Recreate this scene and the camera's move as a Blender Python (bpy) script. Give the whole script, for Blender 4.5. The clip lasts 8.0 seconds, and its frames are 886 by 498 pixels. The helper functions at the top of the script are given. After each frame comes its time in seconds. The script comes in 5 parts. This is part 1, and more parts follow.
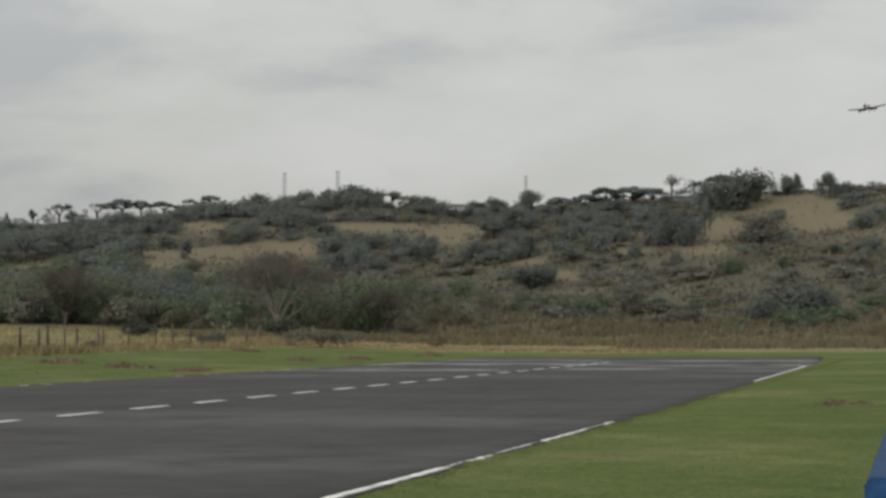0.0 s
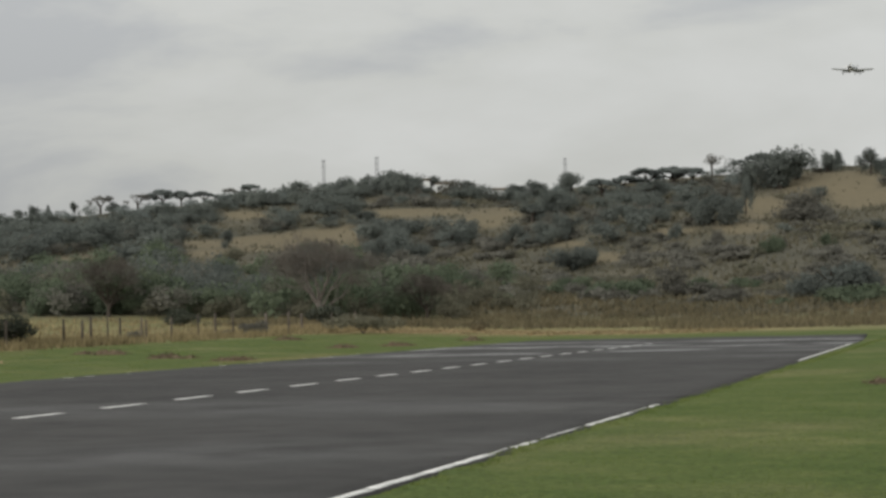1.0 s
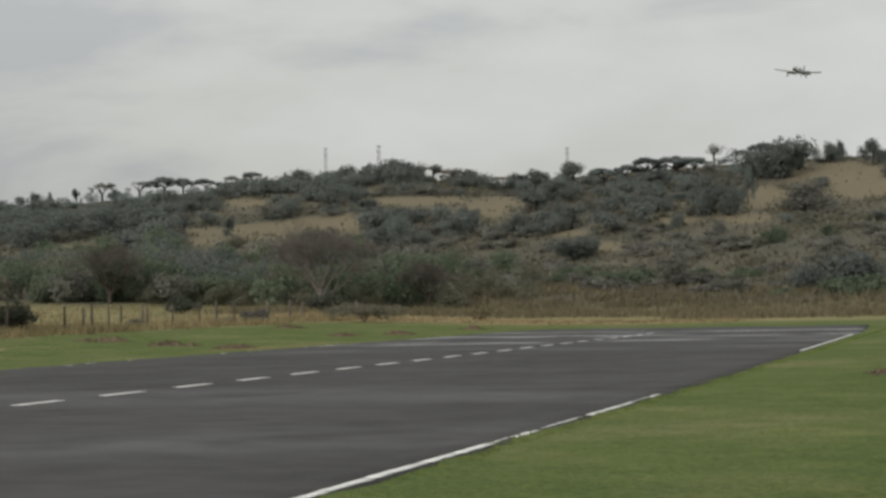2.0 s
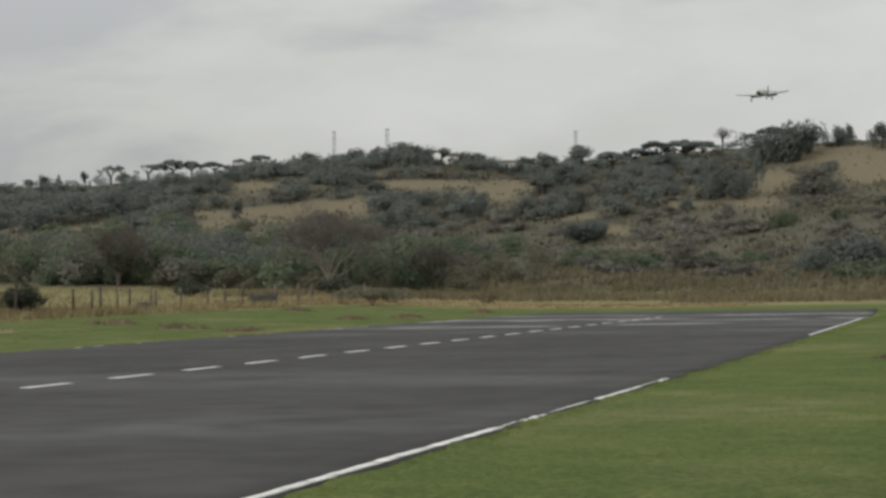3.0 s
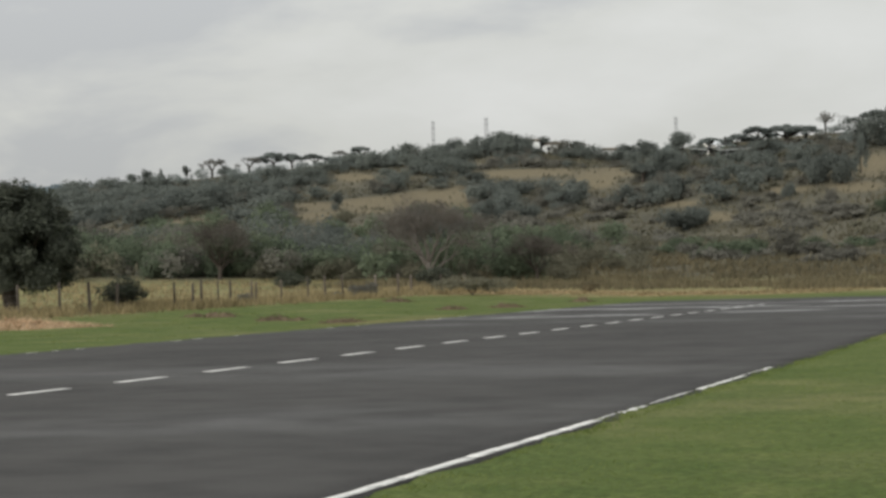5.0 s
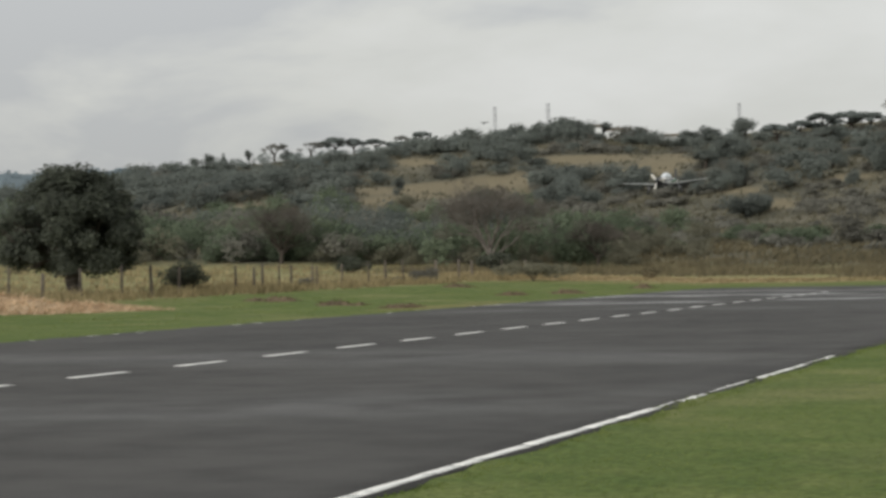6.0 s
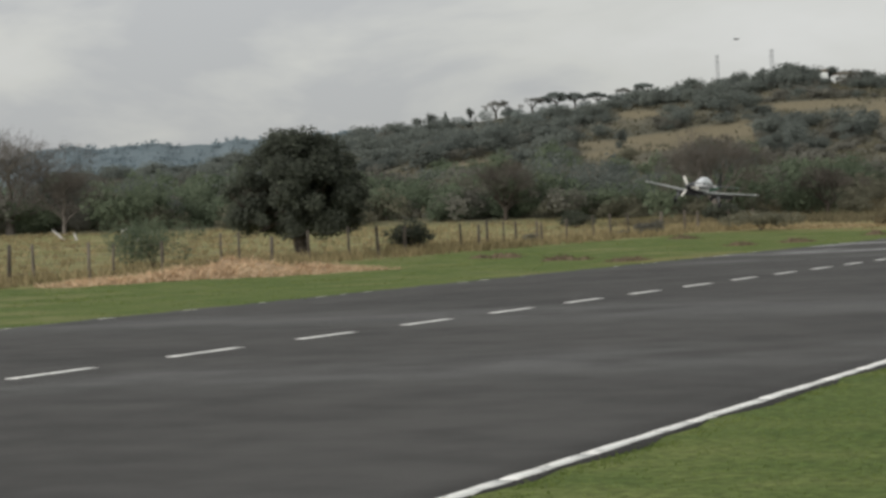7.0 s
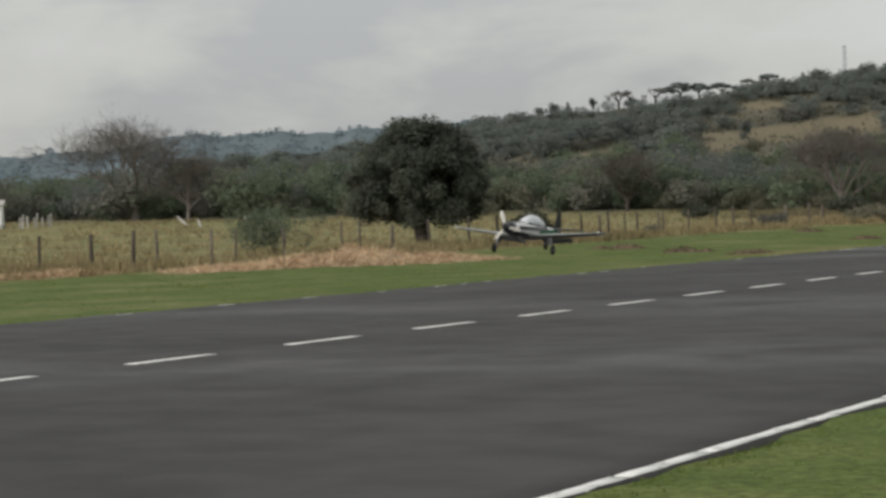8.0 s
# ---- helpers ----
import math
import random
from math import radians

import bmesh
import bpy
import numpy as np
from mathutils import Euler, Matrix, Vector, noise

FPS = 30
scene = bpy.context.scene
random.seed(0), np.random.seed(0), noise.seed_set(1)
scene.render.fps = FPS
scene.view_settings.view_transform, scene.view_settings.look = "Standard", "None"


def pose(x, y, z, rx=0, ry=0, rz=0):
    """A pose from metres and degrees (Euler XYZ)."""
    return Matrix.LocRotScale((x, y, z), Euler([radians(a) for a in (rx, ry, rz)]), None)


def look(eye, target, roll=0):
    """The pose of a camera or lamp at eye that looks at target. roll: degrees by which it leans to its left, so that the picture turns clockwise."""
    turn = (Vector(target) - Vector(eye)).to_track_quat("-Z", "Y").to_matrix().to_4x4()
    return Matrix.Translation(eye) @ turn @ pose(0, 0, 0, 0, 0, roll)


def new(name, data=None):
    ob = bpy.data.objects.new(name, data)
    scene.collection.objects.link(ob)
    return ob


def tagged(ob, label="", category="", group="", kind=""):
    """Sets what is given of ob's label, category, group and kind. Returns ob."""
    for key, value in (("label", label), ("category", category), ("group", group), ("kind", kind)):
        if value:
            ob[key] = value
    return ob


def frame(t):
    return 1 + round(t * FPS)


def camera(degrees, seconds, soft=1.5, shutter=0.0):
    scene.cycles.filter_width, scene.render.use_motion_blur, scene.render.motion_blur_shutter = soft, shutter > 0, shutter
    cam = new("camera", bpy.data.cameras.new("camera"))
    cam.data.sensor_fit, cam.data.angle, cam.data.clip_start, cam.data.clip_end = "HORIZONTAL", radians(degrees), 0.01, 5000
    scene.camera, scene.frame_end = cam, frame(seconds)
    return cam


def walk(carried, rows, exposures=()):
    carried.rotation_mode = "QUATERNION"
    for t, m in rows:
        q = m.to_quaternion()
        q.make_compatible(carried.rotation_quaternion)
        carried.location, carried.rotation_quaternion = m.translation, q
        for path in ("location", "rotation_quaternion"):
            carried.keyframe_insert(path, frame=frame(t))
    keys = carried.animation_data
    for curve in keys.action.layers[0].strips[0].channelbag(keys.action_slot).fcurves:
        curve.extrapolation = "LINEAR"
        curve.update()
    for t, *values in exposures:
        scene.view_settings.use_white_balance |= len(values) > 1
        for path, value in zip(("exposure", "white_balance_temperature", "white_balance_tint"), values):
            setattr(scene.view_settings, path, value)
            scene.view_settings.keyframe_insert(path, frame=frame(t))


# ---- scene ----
# ---------------------------------------------------------------- camera
cam = camera(27.0, 8.0, soft=3.0, shutter=0.25)
# seconds, x, y, z, degrees to the left, degrees up, roll
PATH = [
    (0, 0.156, -0.724, 1.374, 15.367, 2.582, -0.257),
    (0.5, 0.126, -0.596, 1.394, 16.372, 2.078, -0.915),
    (1, 0.110, -0.551, 1.393, 16.632, 2.112, -1.342),
    (1.5, 0.099, -0.510, 1.392, 16.784, 2.044, -1.170),
    (2.8, 0.088, -0.457, 1.397, 16.537, 1.270, -0.968),
    (3, 0.081, -0.449, 1.397, 16.957, 1.250, -0.968),
    (3.5, 0.067, -0.271, 1.400, 18.446, 0.944, -1.394),
    (4, 0.038, -0.105, 1.399, 19.598, 0.686, -1.712),
    (4.5, 0.008, -0.008, 1.394, 19.966, 0.908, -1.662),
    (5.8, -0.013, 0.154, 1.398, 21.052, 0.920, -1.273),
    (6, -0.018, 0.178, 1.399, 22.002, 0.590, -1.273),
    (6.5, -0.090, 0.315, 1.385, 25.497, -0.041, -2.225),
    (7, -0.159, 0.490, 1.388, 29.011, -0.546, -2.888),
    (7.5, -0.176, 0.546, 1.393, 30.534, -0.663, -2.595),
    (8, -0.206, 0.624, 1.396, 32.775, -0.705, -2.277),
]


def eye_pose(x, y, z, left, up, roll):
    a, b = radians(left), radians(up)
    way = Vector((-math.sin(a) * math.cos(b), math.cos(a) * math.cos(b), math.sin(b)))
    return look((x, y, z), Vector((x, y, z)) + 10 * way, roll)


walk(cam, [(row[0], eye_pose(*row[1:])) for row in PATH], exposures=[(0.0, -0.1), (1.5, -0.05), (3.0, -0.03), (4.5, 0.13), (6.5, 0.1), (8.0, -0.02)])

# ---------------------------------------------------------------- sky and sun
SUN_EL, SUN_AZ = radians(21), radians(-165)
world = bpy.data.worlds.new("overcast_sky")
scene.world = world
world.use_nodes = True
wn, wl = world.node_tree.nodes, world.node_tree.links
wn.clear()


def wnode(kind, **sets):
    n = wn.new(kind)
    for k, v in sets.items():
        n.inputs[k].default_value = v
    return n


w_out = wn.new("ShaderNodeOutputWorld")
w_bg = wnode("ShaderNodeBackground", Strength=1.0)
w_sky = wn.new("ShaderNodeTexSky")
w_sky.sky_type, w_sky.sun_disc = "NISHITA", False
w_sky.sun_elevation, w_sky.sun_rotation = SUN_EL, SUN_AZ
w_dim = wn.new("ShaderNodeVectorMath")
w_dim.operation = "SCALE"
w_dim.inputs["Scale"].default_value = 0.08
w_co = wn.new("ShaderNodeTexCoord")
w_map = wn.new("ShaderNodeMapping")
w_map.inputs["Scale"].default_value = (1.0, 1.0, 2.7)
w_map.inputs["Location"].default_value = (3.1, 0.4, 1.7)
w_n1 = wnode("ShaderNodeTexNoise", Scale=6.5, Detail=8.0, Roughness=0.52, Distortion=0.25)
w_n2 = wnode("ShaderNodeTexNoise", Scale=1.7, Detail=3.0, Roughness=0.5)
w_add = wn.new("ShaderNodeMath")
w_add.operation = "MULTIPLY_ADD"
w_add.inputs[1].default_value = 0.55
w_half = wn.new("ShaderNodeMath")
w_half.operation = "MULTIPLY"
w_half.inputs[1].default_value = 0.45
w_ramp = wn.new("ShaderNodeValToRGB")
for e, (p, c) in zip((w_ramp.color_ramp.elements[0], w_ramp.color_ramp.elements[1], w_ramp.color_ramp.elements.new(0.5)),
                     ((0.405, (0.54, 0.55, 0.555, 1)), (0.57, (0.92, 0.9, 0.82, 1)), (0.485, (0.67, 0.673, 0.642, 1)))):
    e.position, e.color = p, c
w_mix = wn.new("ShaderNodeMixRGB")
w_mix.inputs["Fac"].default_value = 0.93
wl.new(w_co.outputs["Generated"], w_map.inputs["Vector"])
wl.new(w_map.outputs["Vector"], w_n1.inputs["Vector"])
wl.new(w_map.outputs["Vector"], w_n2.inputs["Vector"])
wl.new(w_n2.outputs["Fac"], w_half.inputs[0])
wl.new(w_n1.outputs["Fac"], w_add.inputs[0])
wl.new(w_half.outputs[0], w_add.inputs[2])
wl.new(w_add.outputs[0], w_ramp.inputs["Fac"])
wl.new(w_sky.outputs["Color"], w_dim.inputs[0])
wl.new(w_dim.outputs[0], w_mix.inputs[1])
wl.new(w_ramp.outputs["Color"], w_mix.inputs[2])
# cloud is seen through more of the thick air towards the horizon
w_sep = wn.new("ShaderNodeSeparateXYZ")
w_low = wnode("ShaderNodeMapRange")
for k, v in (("From Min", 0.05), ("From Max", 0.2), ("To Min", 0.8), ("To Max", 1.01)):
    w_low.inputs[k].default_value = v
w_dim2 = wn.new("ShaderNodeVectorMath")
w_dim2.operation = "SCALE"
wl.new(w_co.outputs["Generated"], w_sep.inputs[0])
wl.new(w_sep.outputs["Z"], w_low.inputs["Value"])
wl.new(w_low.outputs["Result"], w_dim2.inputs["Scale"])
wl.new(w_mix.outputs["Color"], w_dim2.inputs[0])
wl.new(w_dim2.outputs[0], w_bg.inputs["Color"])
wl.new(w_bg.outputs[0], w_out.inputs["Surface"])

sun = new("sun", bpy.data.lights.new("sun", "SUN"))
sun.data.energy, sun.data.angle, sun.data.color = 2.1, radians(35), (1.0, 0.97, 0.93)
sun.matrix_world = look((0, 0, 50), (-50 * math.sin(SUN_AZ) * math.cos(SUN_EL), -50 * math.cos(SUN_AZ) * math.cos(SUN_EL), 50 - 50 * math.sin(SUN_EL)))


# ---------------------------------------------------------------- materials
def material(name, dark, light, scale=6.0, rough=0.9, metal=0.0, bump=0.0, bump_scale=None, fine=4.0, island=0.0, piece=0.0, stretch=(1, 1, 1), sheen=None, low=0.35, high=0.68, spec=0.3, through_light=0.0):
    """Two-scale noise between two colours, with relief; island: spread of brightness from leaf to leaf, piece: from object to object."""
    m = bpy.data.materials.new(name)
    m.use_nodes = True
    n, l = m.node_tree.nodes, m.node_tree.links
    b = n["Principled BSDF"]
    b.inputs["Roughness"].default_value, b.inputs["Metallic"].default_value = rough, metal
    b.inputs["Specular IOR Level"].default_value = spec
    co = n.new("ShaderNodeTexCoord")
    mp = n.new("ShaderNodeMapping")
    mp.inputs["Scale"].default_value = stretch
    l.new(co.outputs["Object"], mp.inputs["Vector"])
    n1 = n.new("ShaderNodeTexNoise")
    n1.inputs["Scale"].default_value, n1.inputs["Detail"].default_value = scale, 6.0
    n2 = n.new("ShaderNodeTexNoise")
    n2.inputs["Scale"].default_value, n2.inputs["Detail"].default_value = scale * fine, 4.0
    for q in (n1, n2):
        l.new(mp.outputs["Vector"], q.inputs["Vector"])
    mix = n.new("ShaderNodeMath")
    mix.operation = "MULTIPLY_ADD"
    mix.inputs[1].default_value = 0.45
    half = n.new("ShaderNodeMath")
    half.operation = "MULTIPLY"
    half.inputs[1].default_value = 0.55
    l.new(n1.outputs["Fac"], half.inputs[0])
    l.new(n2.outputs["Fac"], mix.inputs[0])
    l.new(half.outputs[0], mix.inputs[2])
    ramp = n.new("ShaderNodeValToRGB")
    ramp.color_ramp.elements[0].position, ramp.color_ramp.elements[0].color = low, (*dark, 1)
    ramp.color_ramp.elements[1].position, ramp.color_ramp.elements[1].color = high, (*light, 1)
    l.new(mix.outputs[0], ramp.inputs["Fac"])
    colour = ramp.outputs["Color"]
    for spread, kind, out in ((island, "ShaderNodeNewGeometry", "Random Per Island"), (piece, "ShaderNodeObjectInfo", "Random")):
        if spread:
            src = n.new(kind)
            rng = n.new("ShaderNodeMapRange")
            rng.inputs["To Min"].default_value, rng.inputs["To Max"].default_value = 1 - spread, 1 + spread
            l.new(src.outputs[out], rng.inputs["Value"])
            hs = n.new("ShaderNodeHueSaturation")
            l.new(rng.outputs["Result"], hs.inputs["Value"])
            l.new(colour, hs.inputs["Color"])
            colour = hs.outputs["Color"]
    l.new(colour, b.inputs["Base Color"])
    if through_light:
        tr = n.new("ShaderNodeBsdfTranslucent")
        l.new(colour, tr.inputs["Color"])
        ms = n.new("ShaderNodeMixShader")
        ms.inputs["Fac"].default_value = through_light
        l.new(b.outputs["BSDF"], ms.inputs[1])
        l.new(tr.outputs["BSDF"], ms.inputs[2])
        l.new(ms.outputs["Shader"], n["Material Output"].inputs["Surface"])
    if bump:
        nb = n.new("ShaderNodeTexNoise")
        nb.inputs["Scale"].default_value, nb.inputs["Detail"].default_value = bump_scale or scale * fine, 5.0
        l.new(mp.outputs["Vector"], nb.inputs["Vector"])
        bp = n.new("ShaderNodeBump")
        bp.inputs["Strength"].default_value, bp.inputs["Distance"].default_value = bump, 0.1
        l.new(nb.outputs["Fac"], bp.inputs["Height"])
        l.new(bp.outputs["Normal"], b.inputs["Normal"])
    return m


def ground_material():
    """Earth with mown grass, straw and dry pasture; each lies where its own share, kept on the sheet's points, says so."""
    m = bpy.data.materials.new("ground")
    m.use_nodes = True
    n, l = m.node_tree.nodes, m.node_tree.links
    b = n["Principled BSDF"]
    b.inputs["Roughness"].default_value = 0.95
    b.inputs["Specular IOR Level"].default_value = 0.1
    co = n.new("ShaderNodeTexCoord")

    def noise_at(scale, detail=6.0, rough=0.6):
        q = n.new("ShaderNodeTexNoise")
        q.inputs["Scale"].default_value, q.inputs["Detail"].default_value, q.inputs["Roughness"].default_value = scale, detail, rough
        l.new(co.outputs["Object"], q.inputs["Vector"])
        return q.outputs["Fac"]

    def ramp(fac, *stops):
        r = n.new("ShaderNodeValToRGB")
        for i, (p, c) in enumerate(stops):
            e = r.color_ramp.elements[i] if i < 2 else r.color_ramp.elements.new(p)
            e.position, e.color = p, (*c, 1)
        l.new(fac, r.inputs["Fac"])
        return r.outputs["Color"]

    def mix(fac, a, c):
        q = n.new("ShaderNodeMixRGB")
        l.new(fac, q.inputs["Fac"])
        l.new(a, q.inputs[1])
        l.new(c, q.inputs[2])
        return q.outputs["Color"]

    def share(name):
        a = n.new("ShaderNodeAttribute")
        a.attribute_name = name
        return a.outputs["Fac"]

    coarse, mid, fine_ = noise_at(0.35), noise_at(1.6), noise_at(11.0, 3.0, 0.7)
    both = n.new("ShaderNodeMath")
    both.operation = "MULTIPLY_ADD"
    both.inputs[1].default_value = 0.5
    halfc = n.new("ShaderNodeMath")
    halfc.operation = "MULTIPLY"
    halfc.inputs[1].default_value = 0.5
    l.new(coarse, halfc.inputs[0])
    l.new(mid, both.inputs[0])
    l.new(halfc.outputs[0], both.inputs[2])
    far_ = noise_at(0.03, 6.0, 0.65)
    grass = ramp(both.outputs[0], (0.36, (0.077, 0.117, 0.032)), (0.66, (0.155, 0.18, 0.061)), (0.5, (0.109, 0.145, 0.043)))
    dry = ramp(both.outputs[0], (0.36, (0.165, 0.165, 0.074)), (0.66, (0.315, 0.285, 0.145)), (0.5, (0.237, 0.222, 0.106)))
    straw = ramp(mid, (0.35, (0.24, 0.155, 0.085)), (0.65, (0.52, 0.37, 0.21)))
    hill = ramp(far_, (0.36, (0.096, 0.094, 0.073)), (0.64, (0.155, 0.141, 0.103)), (0.5, (0.122, 0.116, 0.087)))
    tan = ramp(mid, (0.35, (0.172, 0.145, 0.094)), (0.65, (0.24, 0.203, 0.13)))
    col = mix(share("dry"), grass, dry)
    col = mix(share("hill"), col, hill)
    col = mix(share("tan"), col, tan)
    col = mix(share("straw"), col, straw)
    # fine grain of blade and clod
    grain = n.new("ShaderNodeMapRange")
    for key, val in (("From Min", 0.36), ("From Max", 0.64), ("To Min", 0.7), ("To Max", 1.28)):
        grain.inputs[key].default_value = val
    l.new(fine_, grain.inputs["Value"])
    hs = n.new("ShaderNodeHueSaturation")
    l.new(grain.outputs["Result"], hs.inputs["Value"])
    l.new(col, hs.inputs["Color"])
    l.new(hs.outputs["Color"], b.inputs["Base Color"])
    bp = n.new("ShaderNodeBump")
    bp.inputs["Strength"].default_value, bp.inputs["Distance"].default_value = 0.6, 0.05
    l.new(fine_, bp.inputs["Height"])
    l.new(bp.outputs["Normal"], b.inputs["Normal"])
    return m


def asphalt_material():
    """Dark tarmac with streaks along the strip, and smooth damp patches."""
    m = material("asphalt", (0.043, 0.0415, 0.0402), (0.074, 0.0712, 0.0685), 0.3, 0.8, bump=0.25, bump_scale=60, fine=5, stretch=(0.8, 1, 1), spec=0.35, low=0.4, high=0.6)
    n, l = m.node_tree.nodes, m.node_tree.links
    b = n["Principled BSDF"]
    co = n.new("ShaderNodeTexCoord")
    a = n.new("ShaderNodeAttribute")
    a.attribute_name = "damp"
    q = n.new("ShaderNodeTexNoise")
    q.inputs["Scale"].default_value, q.inputs["Detail"].default_value = 0.25, 5.0
    l.new(co.outputs["Object"], q.inputs["Vector"])
    mul = n.new("ShaderNodeMath")
    mul.operation = "MULTIPLY"
    r = n.new("ShaderNodeMapRange")
    r.inputs["From Min"].default_value, r.inputs["From Max"].default_value = 0.36, 0.54
    l.new(q.outputs["Fac"], r.inputs["Value"])
    l.new(r.outputs["Result"], mul.inputs[0])
    l.new(a.outputs["Fac"], mul.inputs[1])
    rr = n.new("ShaderNodeMapRange")
    rr.inputs["To Min"].default_value, rr.inputs["To Max"].default_value = 0.85, 0.16
    l.new(mul.outputs[0], rr.inputs["Value"])
    l.new(rr.outputs["Result"], b.inputs["Roughness"])
    sp = n.new("ShaderNodeMapRange")
    sp.inputs["To Min"].default_value, sp.inputs["To Max"].default_value = 0.3, 0.6
    l.new(mul.outputs[0], sp.inputs["Value"])
    l.new(sp.outputs["Result"], b.inputs["Specular IOR Level"])
    return m


M_ground = ground_material()
M_asphalt = asphalt_material()
M_paint = material("road_paint", (0.30, 0.30, 0.285), (0.84, 0.84, 0.81), 4, 0.85, bump=0.1, fine=9, low=0.33, high=0.47, spec=0.15)
M_leaf_dark = material("leaf_dark", (0.071, 0.080, 0.063), (0.124, 0.138, 0.102), 0.7, 0.75, island=0.3, through_light=0.55)
# hill and ridge leaves: distance haze is put into these pale grey-green colours
M_hazed_leaf_hill = material("hazed_leaf_hill", (0.144, 0.162, 0.149), (0.216, 0.237, 0.210), 0.05, 0.9, island=0.14, piece=0.15, through_light=0.55, spec=0.1)
M_hazed_leaf_ridge = material("hazed_leaf_ridge", (0.180, 0.205, 0.198), (0.256, 0.283, 0.262), 0.05, 0.9, island=0.14, piece=0.15, through_light=0.55, spec=0.1)
M_leaf_green = material("leaf_green", (0.121, 0.154, 0.105), (0.190, 0.223, 0.149), 0.12, 0.85, island=0.2, piece=0.12, through_light=0.55, spec=0.1)
M_leaf_olive = material("leaf_olive", (0.167, 0.167, 0.124), (0.246, 0.234, 0.171), 0.1, 0.9, island=0.2, through_light=0.55, spec=0.1)
M_twig = material("twig_brown", (0.153, 0.150, 0.130), (0.221, 0.217, 0.183), 0.2, 0.9, island=0.12, piece=0.1, through_light=0.5, spec=0.1)
M_twig_dark = material("twig_dark", (0.115, 0.103, 0.09), (0.18, 0.162, 0.14), 0.3, 0.9, island=0.2, through_light=0.35, spec=0.1)
M_twig_pale = material("twig_pale", (0.2, 0.2, 0.185), (0.28, 0.275, 0.25), 0.2, 0.9, island=0.15, through_light=0.45, spec=0.1)
M_bark = material("bark", (0.03, 0.025, 0.02), (0.09, 0.075, 0.06), 4, 0.95, bump=0.6, stretch=(1, 1, 0.25))
M_pale_bark = material("pale_bark", (0.096, 0.084, 0.074), (0.208, 0.186, 0.164), 3, 0.9, bump=0.5, stretch=(1, 1, 0.3))
M_post = material("weathered_post", (0.06, 0.05, 0.042), (0.17, 0.145, 0.12), 5, 0.95, bump=0.5, stretch=(1, 1, 0.2), piece=0.35)
M_concrete = material("concrete_post", (0.3, 0.29, 0.27), (0.5, 0.48, 0.45), 4, 0.9, bump=0.3, piece=0.2)
M_wire = material("fence_wire", (0.12, 0.11, 0.10), (0.25, 0.23, 0.22), 30, 0.6, 0.6)
M_straw = material("straw", (0.403, 0.275, 0.171), (0.830, 0.647, 0.439), 1.2, 0.95, bump=0.8, bump_scale=9, island=0.3, through_light=0.25)
M_earth = material("bare_earth", (0.095, 0.071, 0.046), (0.2, 0.152, 0.097), 2.5, 0.95, bump=0.8, bump_scale=9, island=0.3)
M_dry_blade = material("dry_weeds", (0.20, 0.165, 0.09), (0.38, 0.31, 0.17), 0.6, 0.95, island=0.3, through_light=0.3)
M_weed_brown = material("weed_brown", (0.110, 0.097, 0.060), (0.212, 0.179, 0.106), 0.15, 0.95, island=0.3, through_light=0.3)
M_grass_blade = material("grass_blade", (0.135, 0.185, 0.054), (0.225, 0.262, 0.09), 0.5, 0.85, island=0.15, through_light=0.5, spec=0.1)
# blue-grey base colour stands in for the air haze over the far ridge
M_far_haze = material("far_hill_haze", (0.205, 0.258, 0.285), (0.255, 0.305, 0.328), 0.012, 1.0, fine=6, spec=0.0, through_light=0.3)
M_steel = material("galvanised_steel", (0.26, 0.27, 0.28), (0.4, 0.41, 0.42), 2, 0.6, 0.3)
M_white_wall = material("white_wall", (0.66, 0.68, 0.66), (0.82, 0.84, 0.82), 1.5, 0.85, bump=0.1)
M_roof = material("tile_roof", (0.140, 0.108, 0.083), (0.230, 0.198, 0.156), 2, 0.9, bump=0.4)
M_blue = material("blue_paint", (0.01, 0.045, 0.125), (0.022, 0.075, 0.19), 3, 0.65, bump=0.15, spec=0.15)
M_plane_white = material("gloss_white", (0.66, 0.67, 0.66), (0.8, 0.8, 0.79), 6, 0.3, spec=0.5)
M_plane_black = material("gloss_black", (0.012, 0.013, 0.016), (0.03, 0.032, 0.036), 6, 0.3, spec=0.5)
M_plane_green = material("gloss_green", (0.015, 0.14, 0.06), (0.03, 0.21, 0.095), 6, 0.3, spec=0.5)
M_plane_under = material("under_grey", (0.10, 0.105, 0.11), (0.16, 0.165, 0.17), 6, 0.45, spec=0.4)
M_plane_grey = material("gloss_grey", (0.22, 0.235, 0.225), (0.31, 0.325, 0.31), 6, 0.35, spec=0.5)
M_canopy = material("canopy_tint", (0.55, 0.58, 0.6), (0.68, 0.71, 0.73), 4, 0.12, spec=0.8)
M_blade = material("varnished_blade", (0.575, 0.563, 0.503), (0.736, 0.716, 0.661), 8, 0.35, spec=0.5)
M_rubber = material("tyre_rubber", (0.015, 0.015, 0.015), (0.035, 0.034, 0.033), 20, 0.85)
M_alloy = material("alloy", (0.5, 0.5, 0.5), (0.65, 0.65, 0.65), 15, 0.35, 0.9)
M_feather = material("feather", (0.01, 0.01, 0.011), (0.03, 0.03, 0.03), 20, 0.8)

# ---------------------------------------------------------------- mesh helpers
RNG = np.random.default_rng(7)


